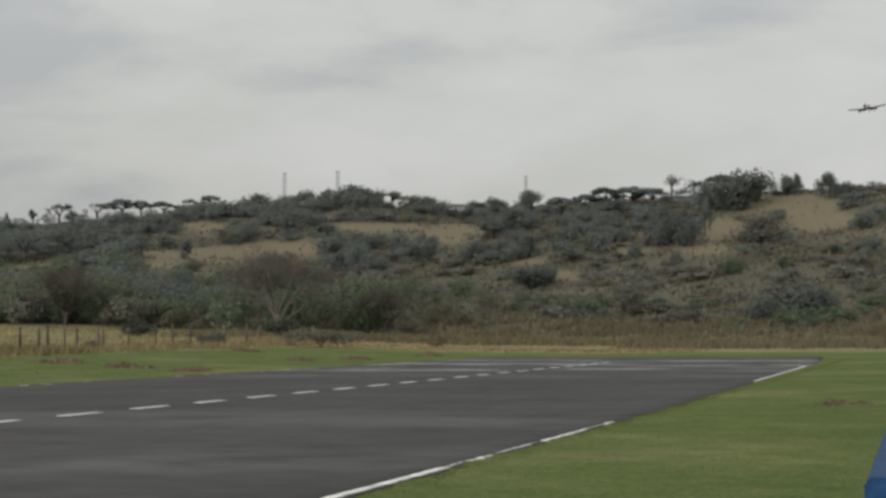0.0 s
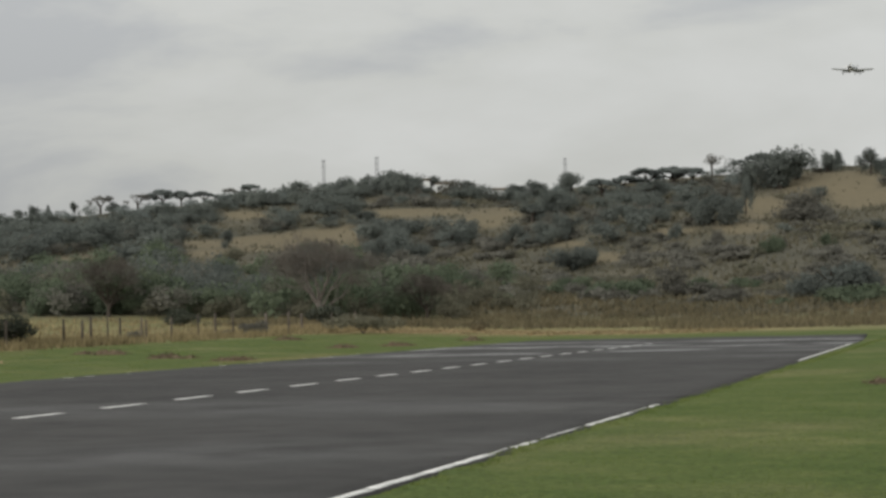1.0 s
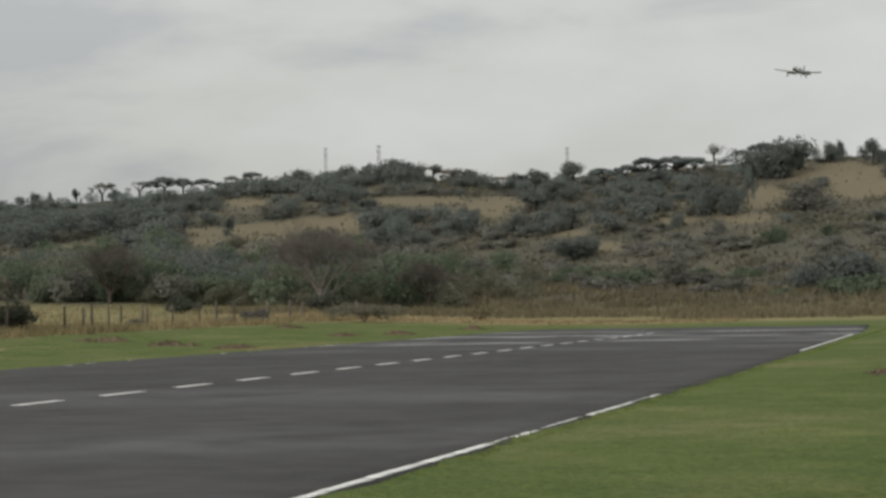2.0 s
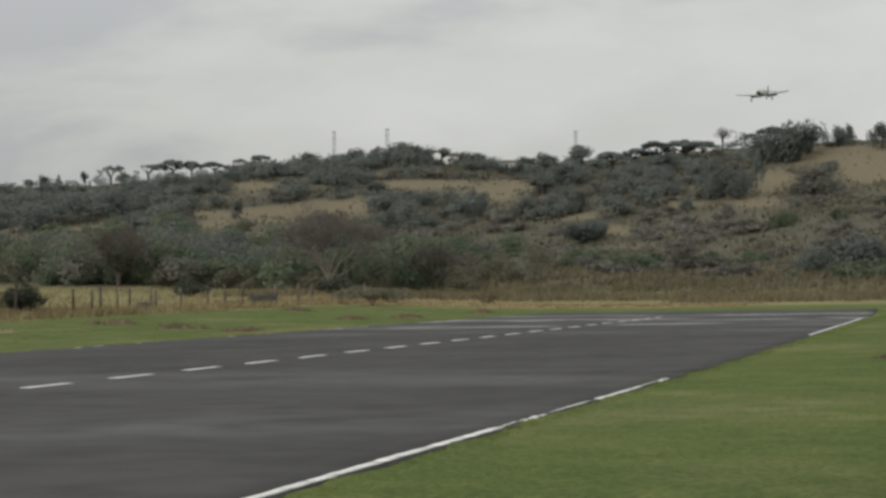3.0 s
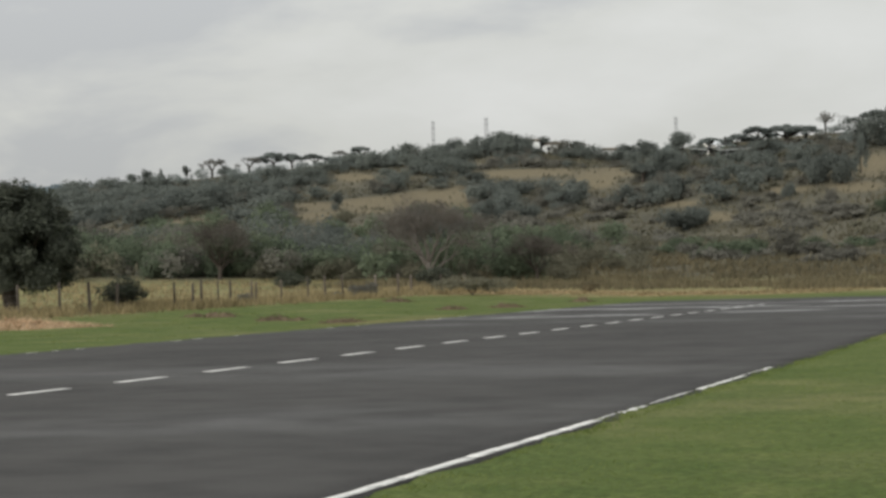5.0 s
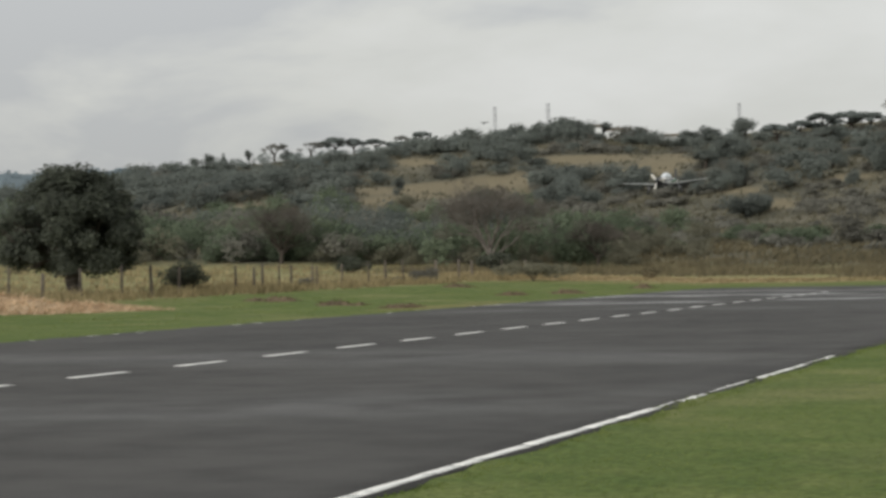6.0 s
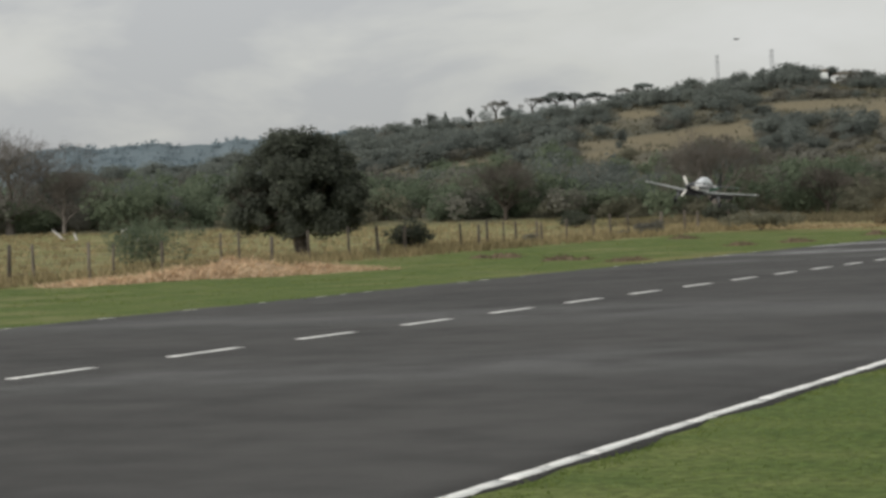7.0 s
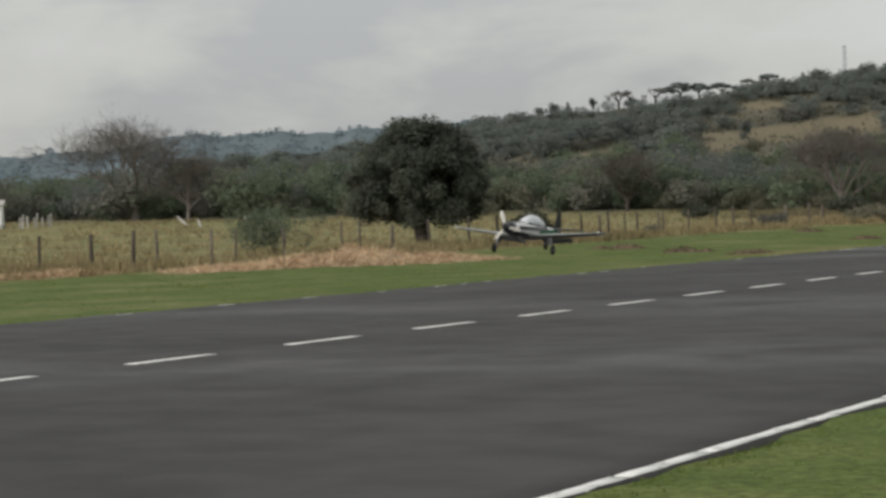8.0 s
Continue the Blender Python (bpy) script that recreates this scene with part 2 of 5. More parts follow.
def mesh_np(name, verts, faces, mat):
    """A mesh from an array of points and an array of faces that all have the same number of corners."""
    me = bpy.data.meshes.new(name)
    verts, faces = np.asarray(verts, np.float32), np.asarray(faces, np.int32)
    k = faces.shape[1]
    me.vertices.add(len(verts))
    me.vertices.foreach_set("co", verts.ravel())
    me.loops.add(faces.size)
    me.loops.foreach_set("vertex_index", faces.ravel())
    me.polygons.add(len(faces))
    me.polygons.foreach_set("loop_start", np.arange(0, faces.size, k, dtype=np.int32))
    me.update(calc_edges=True)
    me.validate()
    me.materials.append(mat)
    return me


def thing(name, label, category, group="", kind="", at=(0, 0, 0), turn=0.0):
    ob = tagged(new(name), label, category, group, kind)
    ob.matrix_basis = pose(*at, 0, 0, turn)
    return ob


def part_np(name, verts, faces, mat, parent=None, label=""):
    ob = new(name, mesh_np(name, verts, faces, mat))
    ob.parent = parent
    return tagged(ob, label)


def part(name, bm, mat, parent=None, label="", smooth=False):
    me = bpy.data.meshes.new(name)
    bm.to_mesh(me)
    bm.free()
    if smooth:
        me.polygons.foreach_set("use_smooth", [True] * len(me.polygons))
    me.materials.append(mat)
    ob = new(name, me)
    ob.parent = parent
    return tagged(ob, label)


def box(bm, size, at=(0, 0, 0), turn=(0, 0, 0), bevel=0.0):
    r = bmesh.ops.create_cube(bm, size=1.0, matrix=pose(*at, *turn) @ Matrix.Diagonal((*size, 1)))
    if bevel:
        es = {e for v in r["verts"] for e in v.link_edges}
        bmesh.ops.bevel(bm, geom=list(es), offset=bevel, segments=2, affect="EDGES")
    return bm


def tube(path, radii, sides=8):
    """Points and quads of a round bar along a path, tapering by its radii."""
    path = [Vector(p) for p in path]
    vs, fs = [], []
    for i, p in enumerate(path):
        d = (path[min(i + 1, len(path) - 1)] - path[max(i - 1, 0)]).normalized()
        a = d.cross(Vector((0.3, 1, 0.2))).normalized()
        b = d.cross(a)
        for k in range(sides):
            t = 2 * math.pi * k / sides
            vs.append(p + radii[i] * (math.cos(t) * a + math.sin(t) * b))
        if i:
            for k in range(sides):
                o, q = (i - 1) * sides, i * sides
                fs.append((o + k, o + (k + 1) % sides, q + (k + 1) % sides, q + k))
    return vs, fs


def join(pieces):
    vs, fs, o = [], [], 0
    for v, f in pieces:
        vs.append(np.asarray(v, float).reshape(-1, 3))
        fs.append(np.asarray(f, int) + o)
        o += len(vs[-1])
    return np.concatenate(vs), np.concatenate(fs)


def leaves(centres, radii, count, size, rng, flat=0.0, slim=1.0):
    """Small four-cornered leaf clumps spread through the outer part of some ellipsoids."""
    centres, radii = np.asarray(centres, float), np.asarray(radii, float)
    w = (radii[:, 0] * radii[:, 1] + radii[:, 0] * radii[:, 2])
    pick = rng.choice(len(centres), count, p=w / w.sum())
    d = rng.normal(size=(count, 3))
    d /= np.linalg.norm(d, axis=1, keepdims=True)
    at = centres[pick] + d * radii[pick] * np.clip(rng.normal(0.9, 0.14, (count, 1)), 0.55, 1.3)
    a = rng.normal(size=(count, 3))
    a[:, 2] *= 1 - flat
    a /= np.linalg.norm(a, axis=1, keepdims=True)
    b = np.cross(a, d + (0, 0, 0.5) + 0.5 * rng.normal(size=(count, 3)))
    b /= np.linalg.norm(b, axis=1, keepdims=True) + 1e-9
    s = size * rng.uniform(0.55, 1.35, (count, 1))
    a, b = a * s, b * s * slim * rng.uniform(0.5, 0.9, (count, 1))
    v = np.stack([at - a, at - 0.3 * a + b, at + a, at + 0.2 * a - b], 1).reshape(-1, 3)
    return v, np.arange(count * 4).reshape(-1, 4)


def sprays(centres, radii, count, size, rng, middle=0.5):
    """Fine leaf sprays all through the rounded masses of a far crown, turned outwards from its middle."""
    centres, radii = np.asarray(centres, float), np.asarray(radii, float)
    w = radii[:, 0] * radii[:, 1] * radii[:, 2]
    pick = rng.choice(len(centres), count, p=w / w.sum())
    d = rng.normal(size=(count, 3))
    d /= np.linalg.norm(d, axis=1, keepdims=True)
    at = centres[pick] + d * radii[pick] * rng.uniform(0.15, 1.25, (count, 1)) ** 0.6
    out = at - (0, 0, middle)
    out /= np.linalg.norm(out, axis=1, keepdims=True) + 1e-9
    up = out + 0.5 * rng.normal(size=(count, 3)) + (0, 0, 0.25)
    a = np.cross(up, rng.normal(size=(count, 3)))
    a /= np.linalg.norm(a, axis=1, keepdims=True) + 1e-9
    b = np.cross(up, a)
    b /= np.linalg.norm(b, axis=1, keepdims=True) + 1e-9
    s = size * rng.uniform(0.5, 1.5, (count, 1))
    a, b = a * s, b * s * rng.uniform(0.45, 0.85, (count, 1))
    v = np.stack([at - a - 0.6 * b, at + 0.2 * a + 1.2 * b, at + 1.1 * a - 0.7 * b], 1).reshape(-1, 3)
    return v, np.arange(count * 3).reshape(-1, 3)


def masses(centres, radii, rng, share=0.86, cuts=4):
    """Lumpy closed forms, one inside each rounded mass of a crown, on which the leaf clumps sit."""
    g = np.linspace(-1, 1, cuts + 1)
    a, b = np.meshgrid(g, g, indexing="ij")
    one = np.ones_like(a)
    sides = [np.stack(q, -1) for q in ((a, b, one), (b, a, -one), (one, a, b), (-one, b, a), (b, one, a), (a, -one, b))]
    i, j = np.meshgrid(np.arange(cuts), np.arange(cuts), indexing="ij")
    k = cuts + 1
    p = i * k + j
    quad = np.stack([p, p + k, p + k + 1, p + 1], -1).reshape(-1, 4)
    out = []
    for c, r in zip(np.asarray(centres, float), np.asarray(radii, float)):
        ph = rng.uniform(0, 6, 6)
        for side in sides:
            d = side.reshape(-1, 3)
            d = d / np.linalg.norm(d, axis=1, keepdims=True)
            lump = 1 + 0.13 * np.sin(4 * d[:, :1] + ph[0]) * np.cos(4 * d[:, 1:2] + ph[1]) + 0.10 * np.sin(7 * d[:, 2:] + 5 * d[:, :1] + ph[2]) + 0.06 * np.sin(11 * d[:, 1:2] + ph[3])
            out.append((c + d * r * share * lump, quad))
    return join(out)


def lobes(n, spread, rise, size, rng, flat=0.7):
    """Centres and radii of the rounded masses of a crown."""
    c = rng.normal(size=(n, 3)) * spread
    c[:, 2] = rise + np.clip(c[:, 2], -1.6 * spread[2], 1.6 * spread[2])
    r = size * rng.uniform(0.65, 1.25, (n, 1)) * np.array([1, 1, flat])
    return c, r


def branches(start, way, length, radius, depth, rng, out, spread=0.55, lift=0.12, sides=5):
    """Limbs that fork again and again; appended to out as bars."""
    p, d = Vector(start), Vector(way).normalized()
    pts, rad = [p.copy()], [radius]
    for i in range(3):
        d = (d + Vector(rng.normal(size=3)) * 0.12 + Vector((0, 0, lift * 0.4))).normalized()
        p = p + d * length / 3
        pts.append(p.copy())
        rad.append(radius * (1 - 0.18 * (i + 1)))
    out.append(tube(pts, rad, sides))
    if depth:
        for _ in range(3 if depth > 1 else 4):
            side = Vector(rng.normal(size=3)) * spread
            branches(pts[-1] if rng.random() < 0.6 else pts[2], d + side + Vector((0, 0, lift)), length * rng.uniform(0.62, 0.85), radius * 0.5, depth - 1, rng, out, spread, lift, max(3, sides - 1))


# ---------------------------------------------------------------- land
AZ_FIELD = [-180, -60, -44.6, -39.4, -36, -29, -24, -20.7, -15, -6, 5, 180]
EL_FIELD = [0.3, 0.6, 0.57, 0.42, 0.34, 0.18, 0.06, -0.04, -0.26, -0.42, -0.40, 0.1]
AZ_RIDGE = [-180, -90, -60, -50, -44.5, -39.4, -36.5, -34.4, -31.4, -28.8, -25.3, -22, -20, -18.2, -15, -12.8, -9.8, -8.2, -6.3, -4.1, -1.8, 5, 15, 40, 90, 180]
EL_RIDGE = [1.2, 1.0, 1.0, 1.2, 1.6, 2.05, 2.15, 2.45, 2.98, 3.24, 3.57, 3.78, 3.92, 4.08, 3.76, 3.92, 4.1, 4.17, 4.26, 4.3, 4.4, 4.5, 3.7, 2.2, 1.4, 1.2]
R_FIELD, R_RIDGE, EYE = 170.0, 480.0, 1.39


def bumps(x, y, s, seed=0.0):
    """Smooth random height between about -1 and 1."""
    return (np.sin(x / s * 1.7 + 1.3 + seed) * np.cos(y / s * 1.3 - 0.4 + 2 * seed) + 0.5 * np.sin(x / s * 3.9 - y / s * 2.6 + seed) + 0.3 * np.cos(x / s * 5.3 + y / s * 6.1 - seed)) / 1.5


def height(x, y):
    x, y = np.asarray(x, float), np.asarray(y, float)
    r, az = np.hypot(x, y), np.degrees(np.arctan2(x, y))
    e0, e1 = np.interp(az, AZ_FIELD, EL_FIELD), np.interp(az, AZ_RIDGE, EL_RIDGE)
    flat = np.minimum(np.where(x < -1, 27 / np.maximum(np.sin(np.radians(np.clip(-az, 1, 90))), 1e-3), 1e9), 108 / np.maximum(np.cos(np.radians(az)), 0.2))
    flat = np.minimum(flat, 150)
    z_edge = np.maximum(EYE + R_FIELD * np.tan(np.radians(e0)), 0.05)
    u = np.clip((r - flat) / (R_FIELD - flat), 0, 1)
    near = z_edge * u**1.7
    v = np.clip((r - R_FIELD) / (R_RIDGE - R_FIELD), 0, 1)
    swell = 0.10 * np.sin(v * 9.0 + az * 0.35) * np.sin(np.pi * v)
    el = e0 + (e1 - e0) * np.clip(v**0.75 + swell, 0, 1.02)
    far = EYE + r * np.tan(np.radians(el)) + 1.2 * bumps(x, y, 45.0) * np.sin(np.pi * v)
    back = EYE + R_RIDGE * np.tan(np.radians(e1)) - (r - R_RIDGE) * 0.12
    return np.where(r < R_FIELD, near, np.where(r < R_RIDGE, far, np.maximum(back, -20)))


# clearings of dry grass on the hill: bearing, elevation as seen from the strip, half widths
CLEAR = [
    (-23.65, 2.12, 1.04, 0.16), (-22.09, 2.4, 1.47, 0.29), (-20.51, 2.6, 1.21, 0.24), (-19.55, 2.57, 0.59, 0.38), (-27.26, 2.04, 1.3, 0.09), (-22.77, 3.3, 0.69, 0.14),
    (-17.34, 3.27, 2, 0.14), (-14.89, 3.2, 1.13, 0.16), (-15.42, 2.91, 0.87, 0.24), (-12.98, 2.18, 0.95, 0.1), (-11.77, 1.7, 0.73, 0.19), (-6.74, 3.11, 0.95, 0.35),
    (-4.53, 3.8, 1.65, 0.38), (-3.79, 3.32, 1.04, 0.35), (-7.44, 2.51, 0.95, 0.19), (-9.41, 2.49, 0.87, 0.1), (-24, 2.42, 0.69, 0.14),
]


def clearing(x, y, z):
    az, el = np.degrees(np.arctan2(x, y)), np.degrees(np.arctan2(z - EYE, np.hypot(x, y)))
    c = np.zeros(np.shape(x))
    for a, e, wa, we in CLEAR:
        q = ((az - a) / wa) ** 2 + ((el - e) / we) ** 2 + 0.25 * bumps(np.asarray(x), np.asarray(y), 12.0)
        c = np.maximum(c, np.clip(1.5 * (1.25 - q), 0, 1))
    return c


def build_ground():
    az = np.concatenate([np.arange(-180, -54, 3.0), np.arange(-54, 4, 0.16), np.arange(4, 180, 3.0)])
    rr = np.concatenate([[0.004, 0.6], np.arange(3, 30, 0.3), np.arange(30, 182, 1.0), np.arange(182, 520, 3.0), [540, 600, 700, 900, 1200, 1700, 2500, 3500, 4800]])
    A, R = np.meshgrid(np.radians(az), rr)
    x, y = (R * np.sin(A)).ravel(), (R * np.cos(A)).ravel()
    z = height(x, y)
    r = R.ravel()
    # the verge under the strip lies a little lower
    on = (x > -23.0) & (x < -5.4) & (y > -195) & (y < 96.5)
    z = np.where(on, -0.05, z)
    z += np.where((r > 30) & (r < 200) & (x < -30), 0.05 * bumps(x, y, 2.3), 0)
    n, k = len(rr), len(az)
    i, j = np.meshgrid(np.arange(n - 1), np.arange(k), indexing="ij")
    a, b = i * k + j, i * k + (j + 1) % k
    f = np.stack([a, b, b + k, a + k], -1).reshape(-1, 4)
    v = np.concatenate([np.stack([x, y, z], 1)])
    me = mesh_np("ground", v, f, M_ground)
    wob = 1.5 * bumps(x, y, 9.0) + 0.8 * bumps(x, y, 3.1, 2.0)
    left = np.clip((-x - 43.0 + wob) / 3.0, 0, 1)
    ahead = np.clip((y - 113 + 1.5 * wob + 0.25 * x) / 6.0, 0, 1)
    dry = np.maximum(left, ahead) * np.clip((r - 20) / 10, 0, 1)
    dry = np.where((x > 30), np.clip((x - 40) / 6, 0, 1), dry)
    dry *= np.clip(1.0 - 0.35 * np.clip(bumps(x, y, 7.0, 1.0), 0, 1) * (r < 170), 0, 1)
    dry = np.maximum(dry, 0.5 * np.clip(bumps(x, y, 4.2, 5.0) + 0.6 * bumps(x, y, 1.7, 2.0) - 0.15, 0, 1))
    hill = np.clip((r - 168 + wob * 2) / 12, 0, 1)
    tan = 0.8 * clearing(x, y, z) * (r > 200)
    band = np.exp(-(((r - 126 - 0.7 * np.clip(-x - 24, 0, 30) + 1.5 * wob) / 9.0) ** 2)) * np.clip((x + 62) / 14, 0, 1) * np.clip((-x - 10) / 14, 0, 1)
    by_pile = np.exp(-(((x + 45 + wob) / 2.0) ** 2)) * np.clip((75 - y) / 10, 0, 1) * np.clip((y - 25) / 10, 0, 1)
    straw = np.clip(1.3 * band * np.clip(0.75 + bumps(x, y, 5.0, 3.0), 0, 1) + 0.18 * by_pile + 0.65 * np.exp(-(((x + 25.2) / 1.3) ** 2) - ((y - 63) / 5.0) ** 2) * np.clip(0.6 + bumps(x, y, 2.0, 1.0), 0, 1), 0, 0.9)
    for name, val in (("dry", dry), ("hill", hill), ("tan", tan), ("straw", straw)):
        me.attributes.new(name, "FLOAT", "POINT").data.foreach_set("value", np.asarray(val, np.float32))
    me.polygons.foreach_set("use_smooth", [True] * len(me.polygons))
    return tagged(new("ground", me), "green mown grass turning to dry pasture and scrub hill", "ground", kind="structure")


build_ground()


def build_far_hills():
    """A long ridge far behind the wooded hill; its blue is haze put into the colour."""
    az = np.arange(-75, 30, 0.25)
    el = np.interp(az, [-75, -60, -52, -46.1, -43, -41.5, -40.2, -38.8, -37.6, -35.8, -34.1, -30, -20, 30], [1.6, 2.2, 2.6, 2.62, 2.7, 2.95, 3.15, 3.05, 3.1, 3.05, 3.15, 3.2, 2.8, 1.5])
    el = el + 0.05 * np.sin(az * 2.1) + 0.03 * np.sin(az * 5.3)
    a = np.radians(az)
    rows = []
    for k, (r, share) in enumerate(((1150, 0.0), (1300, 0.35), (1450, 0.75), (1550, 1.0), (1700, 0.6), (1900, 0.0))):
        h = EYE + r * np.tan(np.radians(el)) * share - 25 * (share == 0) + 3 * bumps(r * a, np.full_like(a, r), 40.0) * (0 < share < 1)
        rows.append(np.stack([r * np.sin(a), r * np.cos(a), h], 1))
    n = len(az)
    v = np.concatenate(rows)
    i, j = np.meshgrid(np.arange(5), np.arange(n - 1), indexing="ij")
    p = i * n + j
    me = mesh_np("backdrop", v, np.stack([p, p + 1, p + 1 + n, p + n], -1).reshape(-1, 4), M_far_haze)
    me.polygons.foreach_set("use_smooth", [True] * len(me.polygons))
    ob = tagged(new("backdrop", me), "far wooded ridge with haze put into its blue colour", "hill", kind="structure")
    rng = np.random.default_rng(3)
    cs, rs = [], []
    for q in range(700):
        b = rng.uniform(-52, -30)
        share = rng.uniform(0.3, 1.0)
        r = 1300 + 250 * share
        cs.append((r * math.sin(radians(b)), r * math.cos(radians(b)), EYE + r * math.tan(radians(np.interp(b, az, el))) * np.interp(r, (1300, 1450, 1550), (0.35, 0.75, 1.0)) + 2))
        s = rng.uniform(2.0, 4.5)
        rs.append((s, s, s * 0.75))
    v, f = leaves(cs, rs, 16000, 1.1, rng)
    tagged(new("far_wood", mesh_np("far_wood", v, f, M_far_haze)), "far woods on the distant ridge, with haze in their bluish colour", "wood", kind="stuff")


build_far_hills()

# ---------------------------------------------------------------- the strip
X_RIGHT, X_LEFT, X_MID, Y_END, Y_BACK = -4.72, -23.8, -14.17, 97.0, -190.0


def bend(y):
    """The strip drifts a little to its left and narrows at the far end, where the grass has grown in."""
    return -0.013 * np.maximum(0, np.asarray(y, float) - 35) - 0.04 * np.maximum(0, np.asarray(y, float) - 76)


def build_runway():
    rng = np.random.default_rng(11)
    ys = np.concatenate([np.arange(Y_BACK, 0, 10.0), np.arange(0, Y_END, 0.5), [Y_END]])
    xs = np.linspace(X_LEFT, X_RIGHT, 39)
    X, Y = np.meshgrid(xs, ys)
    wob = 0.10 * np.sin(Y * 1.9) + 0.07 * np.sin(Y * 4.7 + 1) + rng.normal(0, 0.05, Y.shape)
    X = X + np.where(X == xs[0], wob, 0) + np.where(X == xs[-1], np.where(Y < 17, 0.04, 0.02) + 0.5 * wob, 0)
    Y = Y + np.where(np.arange(len(ys))[:, None] == len(ys) - 1, 0.5 * np.sin(X * 0.9) + 0.3 * np.sin(X * 2.3), 0)
    X = X + bend(Y) * (X - X_LEFT) / (X_RIGHT - X_LEFT)
    Z = 0.008 + 0.006 * bumps(X, Y, 9.0)
    k = len(xs)
    v = np.stack([X.ravel(), Y.ravel(), Z.ravel()], 1)
    i, j = np.meshgrid(np.arange(len(ys) - 1), np.arange(k - 1), indexing="ij")
    p = i * k + j
    f = np.stack([p, p + 1, p + 1 + k, p + k], -1).reshape(-1, 4)
    # skirt down into the ground
    rim = [q for q in range(k)] + [q * k + k - 1 for q in range(1, len(ys))] + [(len(ys) - 1) * k + q for q in range(k - 2, -1, -1)] + [q * k for q in range(len(ys) - 2, 0, -1)]
    low = v[rim] - (0, 0, 0.12)
    m, o = len(rim), len(v)
    skirt = np.array([(rim[q], o + q, o + (q + 1) % m, rim[(q + 1) % m]) for q in range(m)])
    v, f = np.concatenate([v, low]), np.concatenate([f, skirt])
    me = mesh_np("runway", v, f, M_asphalt)
    x, y = v[:, 0], v[:, 1]
    damp = np.clip((y - 50 + 3 * bumps(x, y, 6.0)) / 16, 0, 1) * np.clip((95 - y) / 10, 0, 1) * np.clip(0.45 + 0.5 * np.sin(y * 0.62 + 0.06 * x) + 0.6 * bumps(x, 3 * y, 8.0, 2.0), 0, 1) + 0.45 * np.exp(-(((y - 15 - 0.4 * (x + 14)) / 2.2) ** 2)) + 0.35 * np.exp(-(((y - 27) / 3.0) ** 2))
    me.attributes.new("damp", "FLOAT", "POINT").data.foreach_set("value", np.asarray(np.clip(damp, 0, 1), np.float32))
    return tagged(new("runway", me), "worn dark grey tarmac airstrip, damp at its far end", "runway", kind="structure")


runway = build_runway()


def paint_bar(name, x0, x1, y0, y1, ragged, rng, parent):
    """A stripe of worn paint that lies on the tarmac, with uneven edges."""
    n = max(4, int((y1 - y0) / 0.14))
    ys = np.linspace(y0, y1, n)
    a = x0 + rng.normal(0, ragged, n)
    b = x1 + rng.normal(0, ragged, n)
    z = 0.008 + 0.006 * np.array([bumps(0.5 * (x0 + x1), q, 9.0) for q in ys]) + 0.004
    side = bend(ys) * (0.5 * (x0 + x1) - X_LEFT) / (X_RIGHT - X_LEFT)
    a, b = a + side, b + side
    v = np.concatenate([np.stack([a, ys, z], 1), np.stack([b, ys, z], 1), np.stack([a, ys, z - 0.009], 1), np.stack([b, ys, z - 0.009], 1)])
    f = []
    for q in range(n - 1):
        f += [(q, n + q, n + q + 1, q + 1), (2 * n + q, q, q + 1, 2 * n + q + 1), (n + q, 3 * n + q, 3 * n + q + 1, n + q + 1)]
    f += [(0, 2 * n, 3 * n, n), (n - 1, 2 * n - 1, 4 * n - 1, 3 * n - 1)]
    return part_np(name, v, f, M_paint, parent)


def build_markings():
    rng = np.random.default_rng(5)
    y = 15.84 - 2.87 * 6
    while y < 80:
        paint_bar("centre_dash", X_MID - 0.085, X_MID + 0.085, y, y + 1.42 + rng.normal(0, 0.03), 0.006, rng, runway)
        y += 2.87
    # the near edge line, broken where grass has crept over it
    for a, b in ((-6, 8.1), (8.13, 9.42), (9.46, 10.5), (10.54, 12.2), (12.24, 13.7), (13.75, 15.2), (15.25, 16.2), (16.25, 17.4)):
        paint_bar("edge_line", X_RIGHT - 0.145, X_RIGHT - 0.035, a, b, 0.006, rng, runway)
    for a, b, w in ((17.5, 18.2, 0.03), (18.35, 19.3, 0.08), (19.6, 21.7, 0.03), (22.0, 24.8, 0.085), (24.9, 26.1, 0.02), (26.25, 27.0, 0.07), (49.6, 72, 0.09)):
        paint_bar("edge_line", X_RIGHT - 0.12, X_RIGHT - 0.12 + w, a, b, 0.012, rng, runway)
    # scraps of the line along the other side
    y = 18.0
    while y < 70:
        s = rng.uniform(0.15, 0.5)
        off = rng.uniform(0.1, 0.2)
        paint_bar("edge_line", X_LEFT + off, X_LEFT + off + rng.uniform(0.025, 0.06), y, y + s, 0.02, rng, runway)
        y += s + rng.choice([0.4, 0.8, 2.5, 5.0]) * rng.uniform(0.7, 1.3)


build_markings()
# ---------------------------------------------------------------- plants
def ground_at(az, r):
    x, y = r * math.sin(radians(az)), r * math.cos(radians(az))
    return x, y, float(height(x, y))


def spot(az, el):
    """The place on the hill that is seen at this bearing and elevation from the strip."""
    rs = np.arange(172.0, 481.0, 2.0)
    x, y = rs * math.sin(radians(az)), rs * math.cos(radians(az))
    e = np.degrees(np.arctan2(height(x, y) - EYE, rs))
    k = int(np.argmax(e >= el)) if (e >= el).any() else len(rs) - 1
    return float(x[k]), float(y[k]), float(height(x[k], y[k])), float(rs[k])


